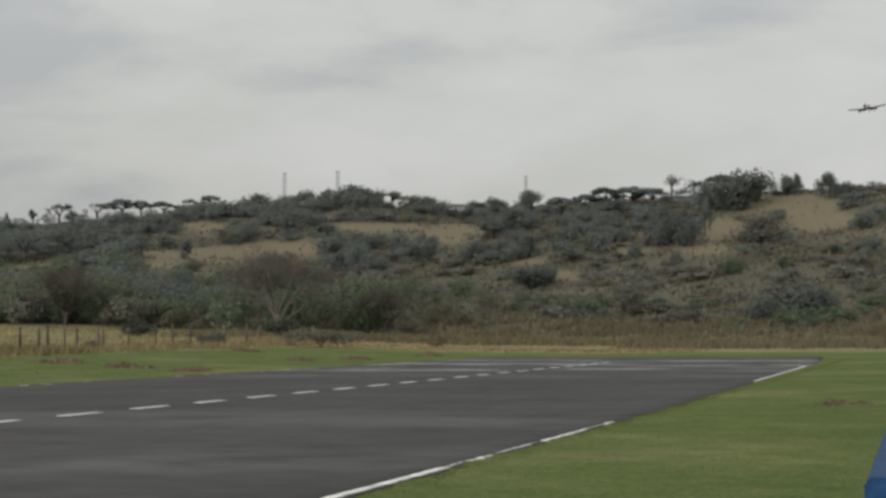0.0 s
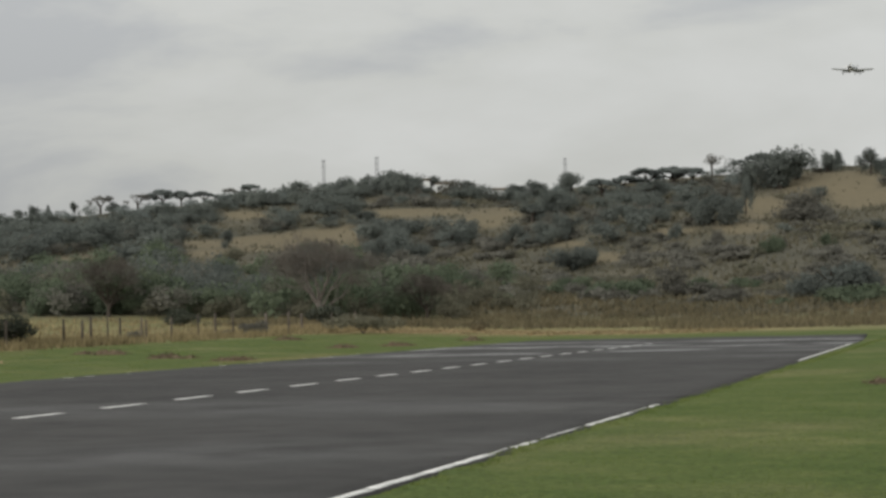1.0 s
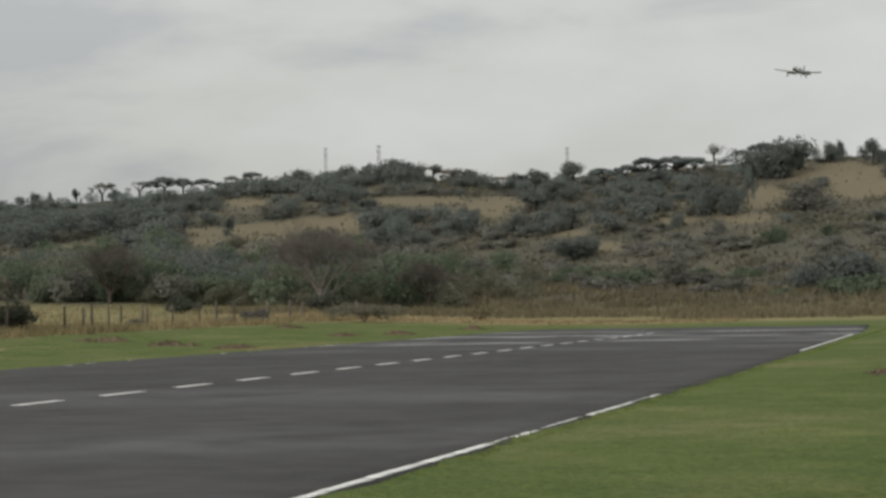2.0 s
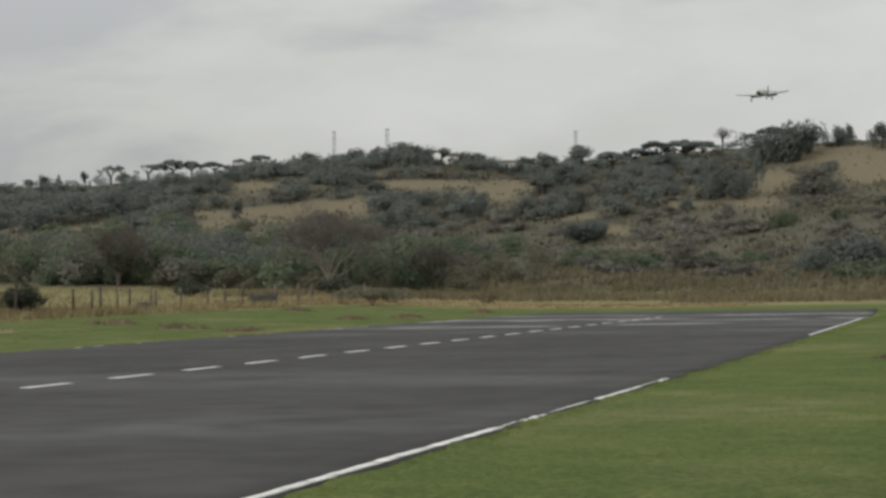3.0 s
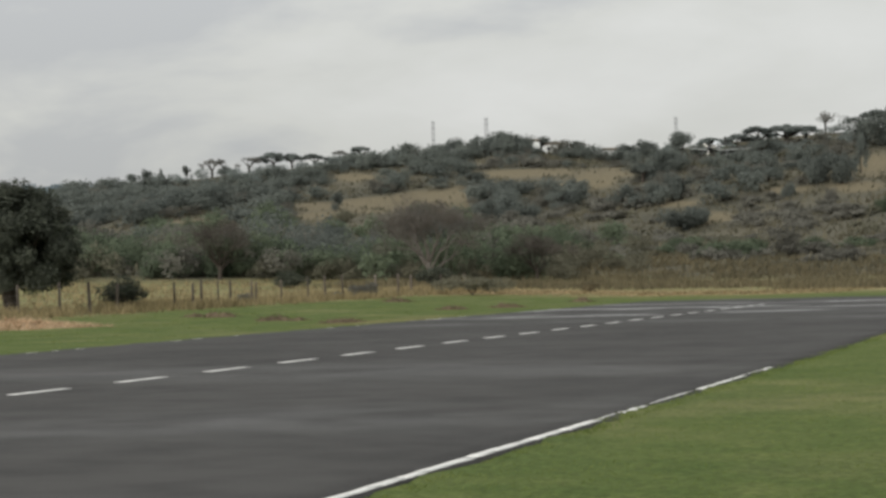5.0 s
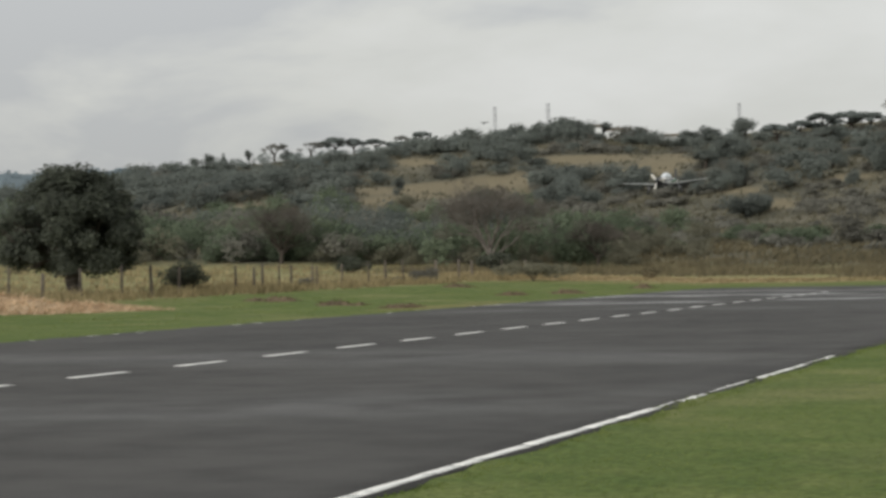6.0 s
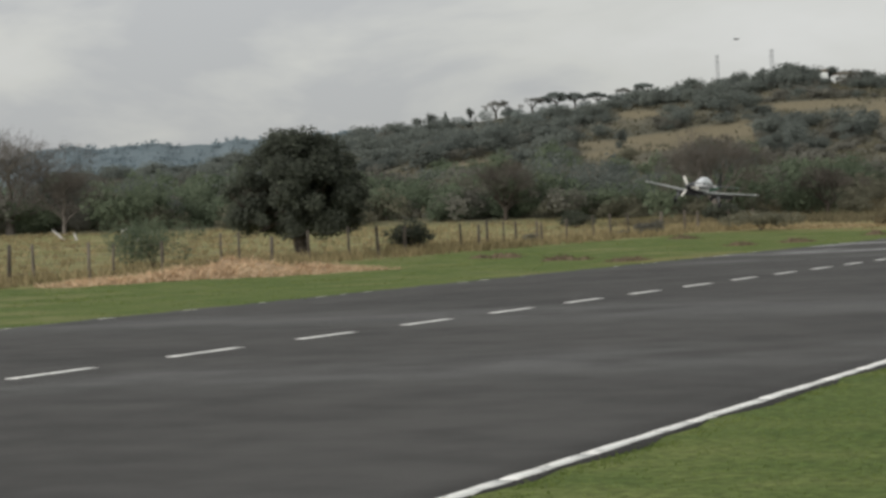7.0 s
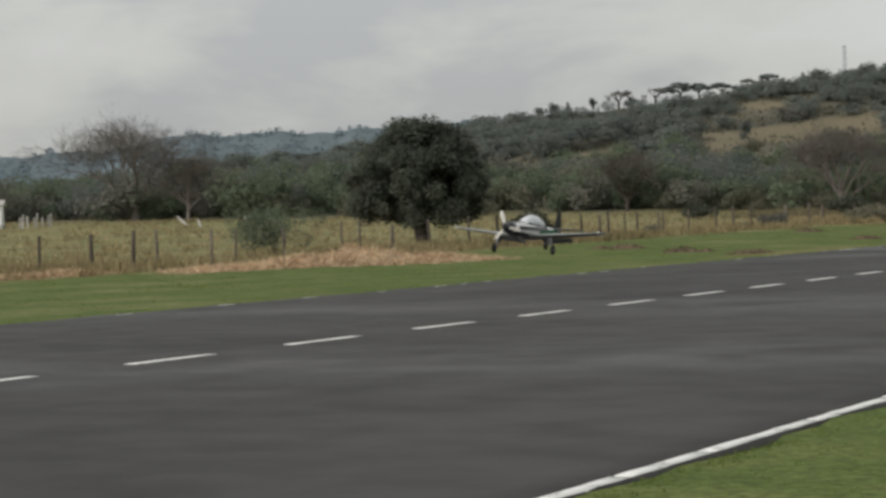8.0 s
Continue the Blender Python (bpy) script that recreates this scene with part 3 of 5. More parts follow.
def unit_crown(kind, count, rng):
    """A crown one metre wide and one high: lumpy masses under a skin of leaf sprays."""
    if kind == "umbrella":
        c, r = lobes(24, np.array([0.22, 0.22, 0.02]), 0.8, 0.13, rng, 0.4)
        c[:, 2] -= 0.5 * (c[:, 0] ** 2 + c[:, 1] ** 2)
    elif kind == "veil":
        c, r = lobes(24, np.array([0.22, 0.22, 0.02]), 0.8, 0.12, rng, 0.35)
        c[:, 2] -= 0.5 * (c[:, 0] ** 2 + c[:, 1] ** 2)
    elif kind == "round":
        c, r = lobes(13, np.array([0.19, 0.19, 0.13]), 0.5, 0.19, rng, 0.85)
        c[:, 2] -= 0.6 * (c[:, 0] ** 2 + c[:, 1] ** 2)
    else:
        c, r = lobes(11, np.array([0.22, 0.22, 0.08]), 0.34, 0.18, rng, 0.9)
        c[:, 2] -= 0.5 * (c[:, 0] ** 2 + c[:, 1] ** 2)
    size = 0.026 if count > 1000 else 0.036 if count > 500 else 0.05
    if kind == "veil":
        v, f = sprays(c, r, count // 3, 0.024, rng, 0.4)
    else:
        v, f = sprays(c, r, count, size, rng, 0.25 if kind == "low" else 0.4)
    lo, hi = np.percentile(v, 0.2, axis=0), np.percentile(v, 99.8, axis=0)
    base = {"umbrella": 0.5, "veil": 0.5, "round": 0.06, "low": 0.0}[kind]
    v = (v - (lo + hi) * (0.5, 0.5, 0) - (0, 0, lo[2])) / (hi - lo)
    v[:, 2] = base + v[:, 2] * (1 - base)
    return v, f


def unit_trunk(kind, rng):
    out = [tube([(0, 0, -0.1), (0.01, 0, 0.2), (0.02, 0.01, 0.45)], [0.06, 0.045, 0.038], 7)]
    for k in range(5):
        a = 2 * math.pi * k / 5 + rng.uniform(-0.3, 0.3)
        reach = 0.3 if kind == "umbrella" else 0.22
        out.append(tube([(0.02, 0.01, 0.42), (0.5 * reach * math.cos(a), 0.5 * reach * math.sin(a), 0.6), (reach * math.cos(a), reach * math.sin(a), 0.78)], [0.03, 0.02, 0.010], 5))
    return join(out)


def templates():
    rng = np.random.default_rng(21)
    made = {}
    for kind, mat, n in (("umbrella", M_hazed_leaf_ridge, 5), ("veil", M_twig_pale, 3), ("round", M_hazed_leaf_hill, 7)):
        for k in range(n):
            v, f = unit_crown(kind, 2600, rng)
            tv, tf = unit_trunk(kind, rng)
            made[kind, k] = (mesh_np("crown", v, f, mat), mesh_np("trunk", tv, tf, M_bark))
    for mat, tag in ((M_leaf_green, "green"), (M_leaf_olive, "olive"), (M_twig, "twig"), (M_twig_pale, "pale")):
        for k in range(3):
            v, f = unit_crown("low" if tag in ("green", "olive") else "round", 2000, rng) if tag != "pale" else sprays(*lobes(13, np.array([0.19, 0.19, 0.1]), 0.66, 0.15, rng), 900, 0.02, rng)
            tv, tf = unit_trunk("round", rng)
            made[tag, k] = (mesh_np("crown", v, f, mat), mesh_np("trunk", tv, tf, M_bark))
    return made


TREES = templates()


def tree(kind, k, x, y, z, wide, high, turn, name, label, group):
    root = thing(name, label, "tree" if "tree" in name else "bush", group)
    root.matrix_basis = pose(x, y, z, 0, 0, turn) @ Matrix.Diagonal((wide, wide, high, 1))
    for nm, me in zip(("crown", "trunk"), TREES[kind, k]):
        ob = new(nm, me)
        ob.parent = root
    return root


# bearing, elevation of the foot, width and height in degrees as seen from the strip, kind
SKYLINE_WEST = (
    (-29.52, 3.3, 0.52, 0.26, "r"), (-29.17, 3.33, 0.38, 0.36, "r"), (-28.71, 3.4, 0.24, 0.29, "r"), (-27.92, 3.46, 0.31, 0.33, "r"), (-27.16, 3.46, 0.69, 0.5, "v"),
    (-26.73, 3.49, 0.52, 0.29, "r"), (-26.01, 3.57, 0.66, 0.42, "v"), (-25.27, 3.7, 0.73, 0.42, "u"), (-24.7, 3.73, 0.52, 0.35, "u"), (-23.98, 3.71, 0.73, 0.35, "u"),
    (-23.14, 3.75, 0.49, 0.38, "v"), (-22.68, 3.71, 0.59, 0.35, "r"), (-22.5, 3.85, 0.59, 0.4, "u"), (-21.51, 3.82, 0.31, 0.42, "r"), (-21.05, 3.92, 0.8, 0.36, "r"),
    (-20.37, 3.88, 0.49, 0.36, "r"), (-19.93, 3.94, 0.35, 0.31, "r"), (-19.53, 3.99, 0.31, 0.42, "r"), (-19, 4.02, 0.42, 0.47, "r"),
)
SKYLINE_EAST = (
    (-18.56, 3.96, 0.45, 0.43, "r"), (-18.07, 3.85, 1.11, 0.73, "r"), (-17.6, 3.91, 0.76, 0.49, "r"), (-16.95, 3.9, 0.8, 0.49, "r"), (-15.84, 3.67, 1.11, 0.56, "r"),
    (-14.35, 3.61, 0.76, 0.47, "r"), (-13.74, 3.63, 1.04, 0.57, "r"), (-12.6, 3.6, 0.8, 0.8, "r"), (-11.64, 3.62, 0.94, 0.56, "u"), (-11.07, 3.69, 1.25, 0.56, "u"),
    (-10.25, 3.79, 1.08, 0.66, "u"), (-9.47, 3.84, 1.25, 0.62, "u"), (-8.87, 3.93, 0.87, 0.49, "u"), (-8.26, 4.3, 0.69, 0.64, "p"), (-7.16, 3.61, 1.32, 1.15, "r"),
    (-6.81, 4.08, 1.46, 0.69, "u"), (-6.19, 3.68, 1.67, 1.28, "r"), (-5.71, 3.94, 0.97, 0.83, "r"), (-4.78, 4.12, 0.8, 0.66, "r"), (-4.47, 4.21, 0.42, 0.62, "r"),
    (-3.49, 4.01, 0.76, 0.83, "r"),
)
SLOPE_TREES = (
    (-7.86, 2.59, 1.28, 1.04, "r"), (-8.55, 2.64, 1.08, 0.87, "r"), (-7.26, 2.9, 0.45, 1.21, "r"), (-10.17, 3.37, 1.11, 0.73, "r"), (-10.01, 2.74, 0.9, 0.8, "r"),
    (-9.42, 2.23, 0.42, 0.5, "r"), (-10.71, 2.69, 1.21, 0.69, "r"), (-12.96, 3.09, 1.46, 0.73, "r"), (-13.84, 2.84, 1.08, 0.62, "r"), (-14.47, 2.15, 0.94, 0.69, "r"),
    (-13.42, 2.13, 1.08, 0.78, "r"), (-12.77, 2.3, 1.04, 0.87, "r"), (-12.73, 1.3, 1.53, 0.76, "r"), (-12.21, 1.46, 0.8, 0.56, "r"), (-15.78, 2.41, 0.8, 0.66, "r"),
    (-16.4, 2.07, 1.04, 0.62, "r"), (-19.19, 2.93, 1.08, 0.43, "r"), (-18.55, 2.56, 1.28, 0.56, "r"), (-17.62, 2.61, 1.46, 0.49, "r"), (-18.56, 1.79, 0.73, 0.73, "r"),
)
SLOPE_THICKETS = (
    (-17.58, 1.73, 1.08, 0.56, "r"), (-23.22, 1.89, 0.87, 0.45, "o"), (-23.37, 2.27, 0.45, 0.59, "r"), (-25.64, 1.92, 1.94, 0.52, "r"), (-24.83, 2.33, 0.52, 0.69, "r"),
    (-27.17, 2.35, 1.91, 0.73, "r"), (-5.57, 2.57, 1.94, 1.08, "t"), (-5.04, 3.39, 0.59, 0.35, "r"), (-6.43, 1.73, 0.59, 0.56, "g"), (-6.74, 1.7, 0.76, 0.42, "g"),
    (-4.91, 1.86, 0.56, 0.43, "g"), (-8.13, 2.01, 0.45, 0.52, "t"), (-4.69, 0.28, 2.43, 1.11, "r"), (-5.61, 0.33, 1.08, 0.73, "r"), (-3.77, 0.33, 1.04, 1.04, "r"),
    (-8.85, 0.56, 1.11, 0.49, "g"), (-11.7, 0.4, 1.74, 0.62, "g"), (-12.92, 0.6, 1.11, 0.56, "g"), (-15.81, 0.6, 1.32, 0.59, "g"), (-15.98, 0.94, 0.76, 0.49, "g"),
    (-14.41, 0.57, 1.11, 0.42, "g"),
)


def plant_hill():
    rng = np.random.default_rng(31)
    names = {"u": ("umbrella", 5, "tree", "flat-topped thorn tree on the skyline of the hill"), "v": ("veil", 3, "tree", "pale thin-leaved flat-topped tree on the skyline"), "r": ("round", 7, "tree", "dark green round-crowned tree on the dry hillside"),
             "g": ("green", 3, "bush", "bright green thicket bush at the foot of the hill"), "o": ("olive", 3, "bush", "olive-brown leafy bush on the dry hillside"),
             "t": ("twig", 3, "tree", "nearly leafless brown twiggy tree on the hillside"),
             "p": ("pale", 3, "tree", "pale leafless round-crowned tree on the skyline")}
    for a, e, w, h, k in SKYLINE_WEST + SKYLINE_EAST + SLOPE_TREES + SLOPE_THICKETS:
        x, y, z, r = spot(a, e)
        kind, n, name, label = names[k]
        foot = z - (0.6 if k in "uv" else 0.3)
        top = EYE + r * math.tan(radians(e + h))
        tree(kind, int(rng.integers(n)), x, y, foot, (1.3 if k in "uv" else 1.08) * r * radians(w), top - foot, rng.uniform(0, 360), name, label, "trees scattered over the hill")


plant_hill()


def wood(name, label, mat, kinds, points, size, spread, seed, squat=0.8, count=150, category="wood"):
    """Many crowns in one object; size in metres."""
    rng = np.random.default_rng(seed)
    forms = [unit_crown(k, count, rng) for k in kinds for _ in range(3)]
    vs, fs, o = [], [], 0
    for x, y, z in points:
        v, f = forms[rng.integers(len(forms))]
        s = size * math.exp(spread * float(np.clip(rng.normal(), -1.5, 1.2)))
        t = rng.uniform(0, 2 * math.pi)
        c, d = math.cos(t), math.sin(t)
        q = v @ np.array([[c, d, 0], [-d, c, 0], [0, 0, 1]]) * (s, s, s * squat * rng.uniform(0.75, 1.25)) + (x, y, z - 0.15)
        vs.append(q)
        fs.append(f + o)
        o += len(v)
    return tagged(new(name, mesh_np(name, np.concatenate(vs), np.concatenate(fs), mat)), label, category, kind="stuff")


def scatter(n, az0, az1, r0, r1, keep, seed):
    """Up to n random places on the land, kept with the chance keep(az, r, x, y, z)."""
    rng = np.random.default_rng(seed)
    az = rng.uniform(az0, az1, n * 4)
    r = np.sqrt(rng.uniform(r0**2, r1**2, n * 4))
    x, y = r * np.sin(np.radians(az)), r * np.cos(np.radians(az))
    z = height(x, y)
    ok = rng.random(n * 4) < keep(az, r, x, y, z)
    return np.stack([x, y, z], 1)[ok][:n]


def open_land(x, y, z):
    """Clearings stay open, and so does the slope just below them."""
    r = np.hypot(x, y)
    bare = np.maximum(clearing(x, y, z), np.maximum(clearing(x, y, z + 0.004 * r), clearing(x, y, z + 0.0075 * r)))
    return np.clip(1 - 1.7 * bare, 0, 1)


def rise(a, r, x, y, z):
    """Elevation in degrees of a place on the hill as seen from the strip."""
    return np.degrees(np.arctan2(z - EYE, r))


def wooded(a, r, x, y, z):
    """The upper western slope is closed wood; eastwards it breaks up into clumps."""
    closed = np.interp(a, [-56, -21, -16, -11, -7, 4], [1.0, 0.95, 0.6, 0.42, 0.2, 0.12])
    return closed * np.clip((rise(a, r, x, y, z) - np.interp(a, [-40, -30, -24, -18, -10], [0.5, 0.8, 0.8, 1.5, 2.0])) / 0.5, 0.03, 1) * np.clip(0.75 + 0.6 * bumps(x, y, 26.0, 1.0), 0, 1) * open_land(x, y, z)


wood("hillside_wood", "dense wood covering the hillside, with haze in its grey-green colour", M_hazed_leaf_hill, ("round",),
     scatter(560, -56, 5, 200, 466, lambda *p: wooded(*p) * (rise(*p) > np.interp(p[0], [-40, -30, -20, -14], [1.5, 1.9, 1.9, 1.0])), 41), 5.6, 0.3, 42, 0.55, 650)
wood("lower_wood", "dark green and olive trees on the lower slope", M_leaf_green, ("round",),
     scatter(220, -56, -12, 196, 430, lambda *p: wooded(*p) * (rise(*p) <= np.interp(p[0], [-40, -30, -20, -14], [1.5, 1.9, 1.9, 1.0])), 241), 5.4, 0.3, 242, 0.58, 700)
wood("hillside_wood", "greyer leafless trees among the hillside wood", M_twig, ("round",),
     scatter(240, -56, 5, 200, 470, wooded, 141), 4.6, 0.3, 142, 0.55, 600)
wood("ridge_wood", "line of dark trees along the skyline of the hill", M_hazed_leaf_ridge, ("round",),
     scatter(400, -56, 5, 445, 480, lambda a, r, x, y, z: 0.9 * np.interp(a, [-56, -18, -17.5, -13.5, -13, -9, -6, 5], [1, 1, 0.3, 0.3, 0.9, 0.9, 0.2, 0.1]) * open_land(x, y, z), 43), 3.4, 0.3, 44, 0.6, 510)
wood("hillside_scrub", "olive scrub bushes on the dry hillside", M_leaf_olive, ("low",),
     scatter(470, -26, 5, 196, 470, lambda a, r, x, y, z: np.clip(0.25 + 0.9 * bumps(x, y, 17.0, 2.0), 0, 1) * open_land(x, y, z), 45), 2.5, 0.4, 46, 0.38, 280)
wood("bare_scrub", "leafless brown scrub bushes on the hillside", M_twig, ("low", "round"),
     scatter(760, -21, 5, 196, 466, lambda a, r, x, y, z: np.clip(0.45 + 0.8 * bumps(x, y, 21.0, 4.0), 0.05, 1) * open_land(x, y, z), 47), 3.4, 0.4, 48, 0.36, 380)
wood("field_edge_wood", "dark green thicket at the far edge of the pasture", M_leaf_green, ("low", "round"),
     scatter(230, -56, -16.5, 172, 205, lambda a, r, x, y, z: np.clip(0.45 + 0.6 * bumps(x, y, 13.0, 0.5), 0.08, 1), 49), 5.2, 0.3, 50, 0.6, 1050)
wood("field_edge_trees", "shadowy dark trees behind the pasture thicket", M_hazed_leaf_hill, ("round",),
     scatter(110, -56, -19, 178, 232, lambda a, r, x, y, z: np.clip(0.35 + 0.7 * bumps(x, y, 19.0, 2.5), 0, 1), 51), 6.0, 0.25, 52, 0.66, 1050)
wood("field_edge_brush", "grey-brown leafless brush among the pasture thicket", M_twig, ("round", "low"),
     scatter(120, -50, -18, 172, 225, lambda a, r, x, y, z: np.clip(0.4 + 0.7 * bumps(x, y, 15.0, 5.5), 0, 1), 153), 4.8, 0.3, 154, 0.6, 1050)
wood("field_edge_scrub", "olive brush along the pasture edge", M_leaf_olive, ("low", "round"),
     scatter(150, -40, -14, 170, 208, lambda a, r, x, y, z: np.clip(0.5 + 0.6 * bumps(x, y, 9.0, 3.3), 0, 1), 53), 3.2, 0.35, 54, 0.6, 1050)
wood("foot_thicket", "green bushes at the foot of the hill", M_leaf_green, ("low",),
     scatter(40, -17, 4, 186, 225, lambda a, r, x, y, z: np.clip(0.2 + 0.8 * bumps(x, y, 15.0, 1.7), 0, 1), 55), 3.0, 0.35, 56, 0.45, 420)


def blades(points, high, wide, rng, lean=0.35):
    """Three-cornered blades of grass that stand at the given places."""
    n = len(points)
    a = rng.uniform(0, 2 * np.pi, n)
    h = high * rng.uniform(0.5, 1.3, (n, 1))
    side = np.stack([np.cos(a), np.sin(a), np.zeros(n)], 1) * wide * rng.uniform(0.6, 1.4, (n, 1))
    tip = points + np.concatenate([rng.normal(0, lean, (n, 2)) * h, h], 1)
    v = np.stack([points - side, points + side, tip], 1).reshape(-1, 3)
    return v, np.arange(3 * n).reshape(-1, 3)


def sward(name, label, mat, n, x0, x1, y0, y1, high, wide, seed, keep=None, category="grass", lean=0.35, clump=0.0):
    rng = np.random.default_rng(seed)
    x, y = rng.uniform(x0, x1, n), rng.uniform(y0, y1, n)
    if clump:
        k = rng.integers(0, max(1, n // 14), n)
        x, y = x[k] + rng.normal(0, clump, n), y[k] + rng.normal(0, clump, n)
    if keep is not None:
        ok = rng.random(n) < keep(x, y)
        x, y = x[ok], y[ok]
    v, f = blades(np.stack([x, y, height(x, y) - 0.01], 1), high, wide, rng, lean)
    return tagged(new(name, mesh_np(name, v, f, mat)), label, category, kind="stuff")


sward("verge_grass", "short green mown grass beside the tarmac", M_grass_blade, 120000, -4.55, 2.5, 5, 60, 0.022, 0.008, 61, lambda x, y: np.clip(26 / (y + 4), 0.0, 1) * np.clip((60 - y) / 20, 0, 1), lean=0.9, clump=0.2)
sward("edge_grass", "ragged grass tufts creeping over the tarmac edge", M_grass_blade, 14000, -4.76, -4.5, 7, 90, 0.03, 0.012, 62, lambda x, y: np.where(y < 17, x > -4.64, True), clump=0.06, lean=0.8)
sward("far_verge_grass", "green grass tufts on the verge across the strip", M_grass_blade, 14000, -44, -23.7, 18, 112, 0.035, 0.03, 63, clump=0.25, lean=1.0)
HILL_BLADE = material("hill_tussock", (0.11, 0.106, 0.076), (0.17, 0.155, 0.109), 0.06, 0.95, island=0.15, through_light=0.3, spec=0.1)
_hill = scatter(45000, -54, 4, 178, 478, lambda a, r, x, y, z: np.clip(0.55 + 0.6 * bumps(x, y, 11.0, 7.0), 0.15, 1) * (1 - 0.95 * clearing(x, y, z)), 60)
tagged(new("hill_grass", mesh_np("hill_grass", *blades(_hill, 0.75, 0.3, np.random.default_rng(68), 0.5), HILL_BLADE)), "coarse olive grass tussocks on the hillside", "grass", kind="stuff")
sward("pasture_grass", "dry yellow pasture grass in tussocks", M_dry_blade, 70000, -150, -45, 20, 175, 0.32, 0.05, 64, lambda x, y: (np.hypot(x, y) < 172) * np.clip(0.55 + 0.6 * bumps(x, y, 5.0, 6.0), 0.1, 1), clump=0.3)
sward("fence_weeds", "tall dry weeds along the fence line", M_dry_blade, 26000, -50.5, -44.5, 28, 135, 0.5, 0.035, 65, lambda x, y: np.clip(0.5 + 0.7 * bumps(x, y, 4.0, 8.0), 0.05, 1), clump=0.3)
sward("end_weeds", "tall brown weeds beyond the end of the strip", M_weed_brown, 95000, -62, 16, 122, 205, 0.6, 0.06, 66, lambda x, y: np.clip((np.hypot(x, y) - np.where(x > -24, 133, 146)) / 9, 0, 1) * np.clip(0.6 + 0.5 * bumps(x, y, 6.0, 9.0), 0.1, 1), clump=0.4)
sward("straw_litter", "pale straw lying at the end of the strip", M_dry_blade, 12000, -55, -16, 114, 138, 0.16, 0.06, 67, lambda x, y: np.exp(-(((np.hypot(x, y) - 126 - 0.7 * np.clip(-x - 24, 0, 30)) / 6) ** 2)), clump=0.3, lean=1.2)


# ---------------------------------------------------------------- the big tree and the bushes by the fence
def big_tree():
    rng = np.random.default_rng(71)
    x, y, z = ground_at(-33.3, 92.0)
    root = thing("tree", "broad dark green spreading tree standing behind the fence", "tree", at=(x, y, z))
    out = [tube([(0, 0, -0.2), (0.02, 0.05, 0.35), (-0.05, 0, 0.9), (0.12, 0.05, 1.5)], [0.55, 0.40, 0.36, 0.34], 12)]
    for k in range(9):
        a = 2 * math.pi * k / 9 + rng.uniform(-0.25, 0.25)
        up = rng.uniform(0.4, 1.3)
        branches((0.1 * math.cos(a), 0.1 * math.sin(a), 1.2 + 0.05 * k), (math.cos(a), math.sin(a), up), 1.7, 0.17, 2, rng, out, 0.45, 0.12, 7)
    part_np("trunk", *join(out), M_bark, root)
    c, r = [], []
    for k in range(230):
        a, t = rng.uniform(0, 2 * math.pi), rng.uniform(0, 1)
        hgt = 1.35 + 4.6 * t
        reach = 3.75 * math.sqrt(max(0.02, 1 - ((hgt - 2.4) / 3.8) ** 2)) if hgt > 2.4 else 3.75 * (0.85 + 0.15 * (hgt - 1.4))
        q = reach * math.sqrt(rng.uniform(0.06, 0.85))
        c.append((q * math.cos(a), q * math.sin(a), hgt))
        s = rng.uniform(0.35, 0.8)
        r.append((s, s, 0.8 * s))
    part_np("crown", *sprays(c, r, 66000, 0.076, rng, 2.2), M_leaf_dark, root)
    part_np("inner_crown", *masses(c[:90], r[:90], rng, 0.45, 2), M_leaf_dark, root)


big_tree()


def bush(name, label, az, r, wide, high, mat, seed, count=1800, leaf=0.06, drop=0.0):
    rng = np.random.default_rng(seed)
    x, y, z = ground_at(az, r)
    root = thing(name, label, "bush", at=(x, y, z + drop))
    c, q = lobes(12, np.array([0.23, 0.23, 0.12]), 0.5, 0.24, rng, 0.9)
    v, f = leaves(c * (wide, wide, high), q * (wide, wide, high), count, leaf, rng)
    v[:, 2] = np.maximum(v[:, 2], 0.02)
    part_np("foliage", v, f, mat, root)
    out = []
    for k in range(7):
        a = rng.uniform(0, 2 * math.pi)
        branches((0, 0, -0.05), (0.6 * math.cos(a), 0.6 * math.sin(a), 1), 0.4 * high, 0.03, 1, rng, out, 0.4, 0.1, 4)
    part_np("trunk", *join(out), M_bark, root)


bush("bush", "dense dark green bush growing against the fence", -30.0, 96.0, 2.5, 1.85, M_leaf_dark, 81, 3400)
bush("bush", "loose grey-green shrub behind the straw heap", -37.8, 80.0, 3.7, 2.7, M_leaf_green, 82, 5200, 0.05)
bush("bush", "dark bush under the leafless tree", -20.35, 150.0, 3.3, 2.0, M_leaf_dark, 83, 2200, 0.11)
bush("bush", "small dark bush in the pasture", -24.85, 150.0, 2.2, 1.7, M_leaf_dark, 84, 1400, 0.1)
bush("bush", "brown dead shrub by the fence", -22.5, 121.0, 1.9, 1.1, M_twig, 85, 1500, 0.07)
bush("bush", "tawny weed clump by the fence", -19.2, 128.0, 4.2, 1.5, M_leaf_olive, 86, 2400, 0.08)
bush("bush", "small brown shrub by the fence", -26.2, 109.0, 1.0, 0.7, M_twig, 87, 700, 0.05)
bush("bush", "small dry shrub by the fence", -23.4, 118.0, 0.8, 0.5, M_twig, 88, 600, 0.05)
bush("bush", "brown shrub beyond the strip end", -15.6, 140.0, 1.7, 0.9, M_weed_brown, 89, 900, 0.07)


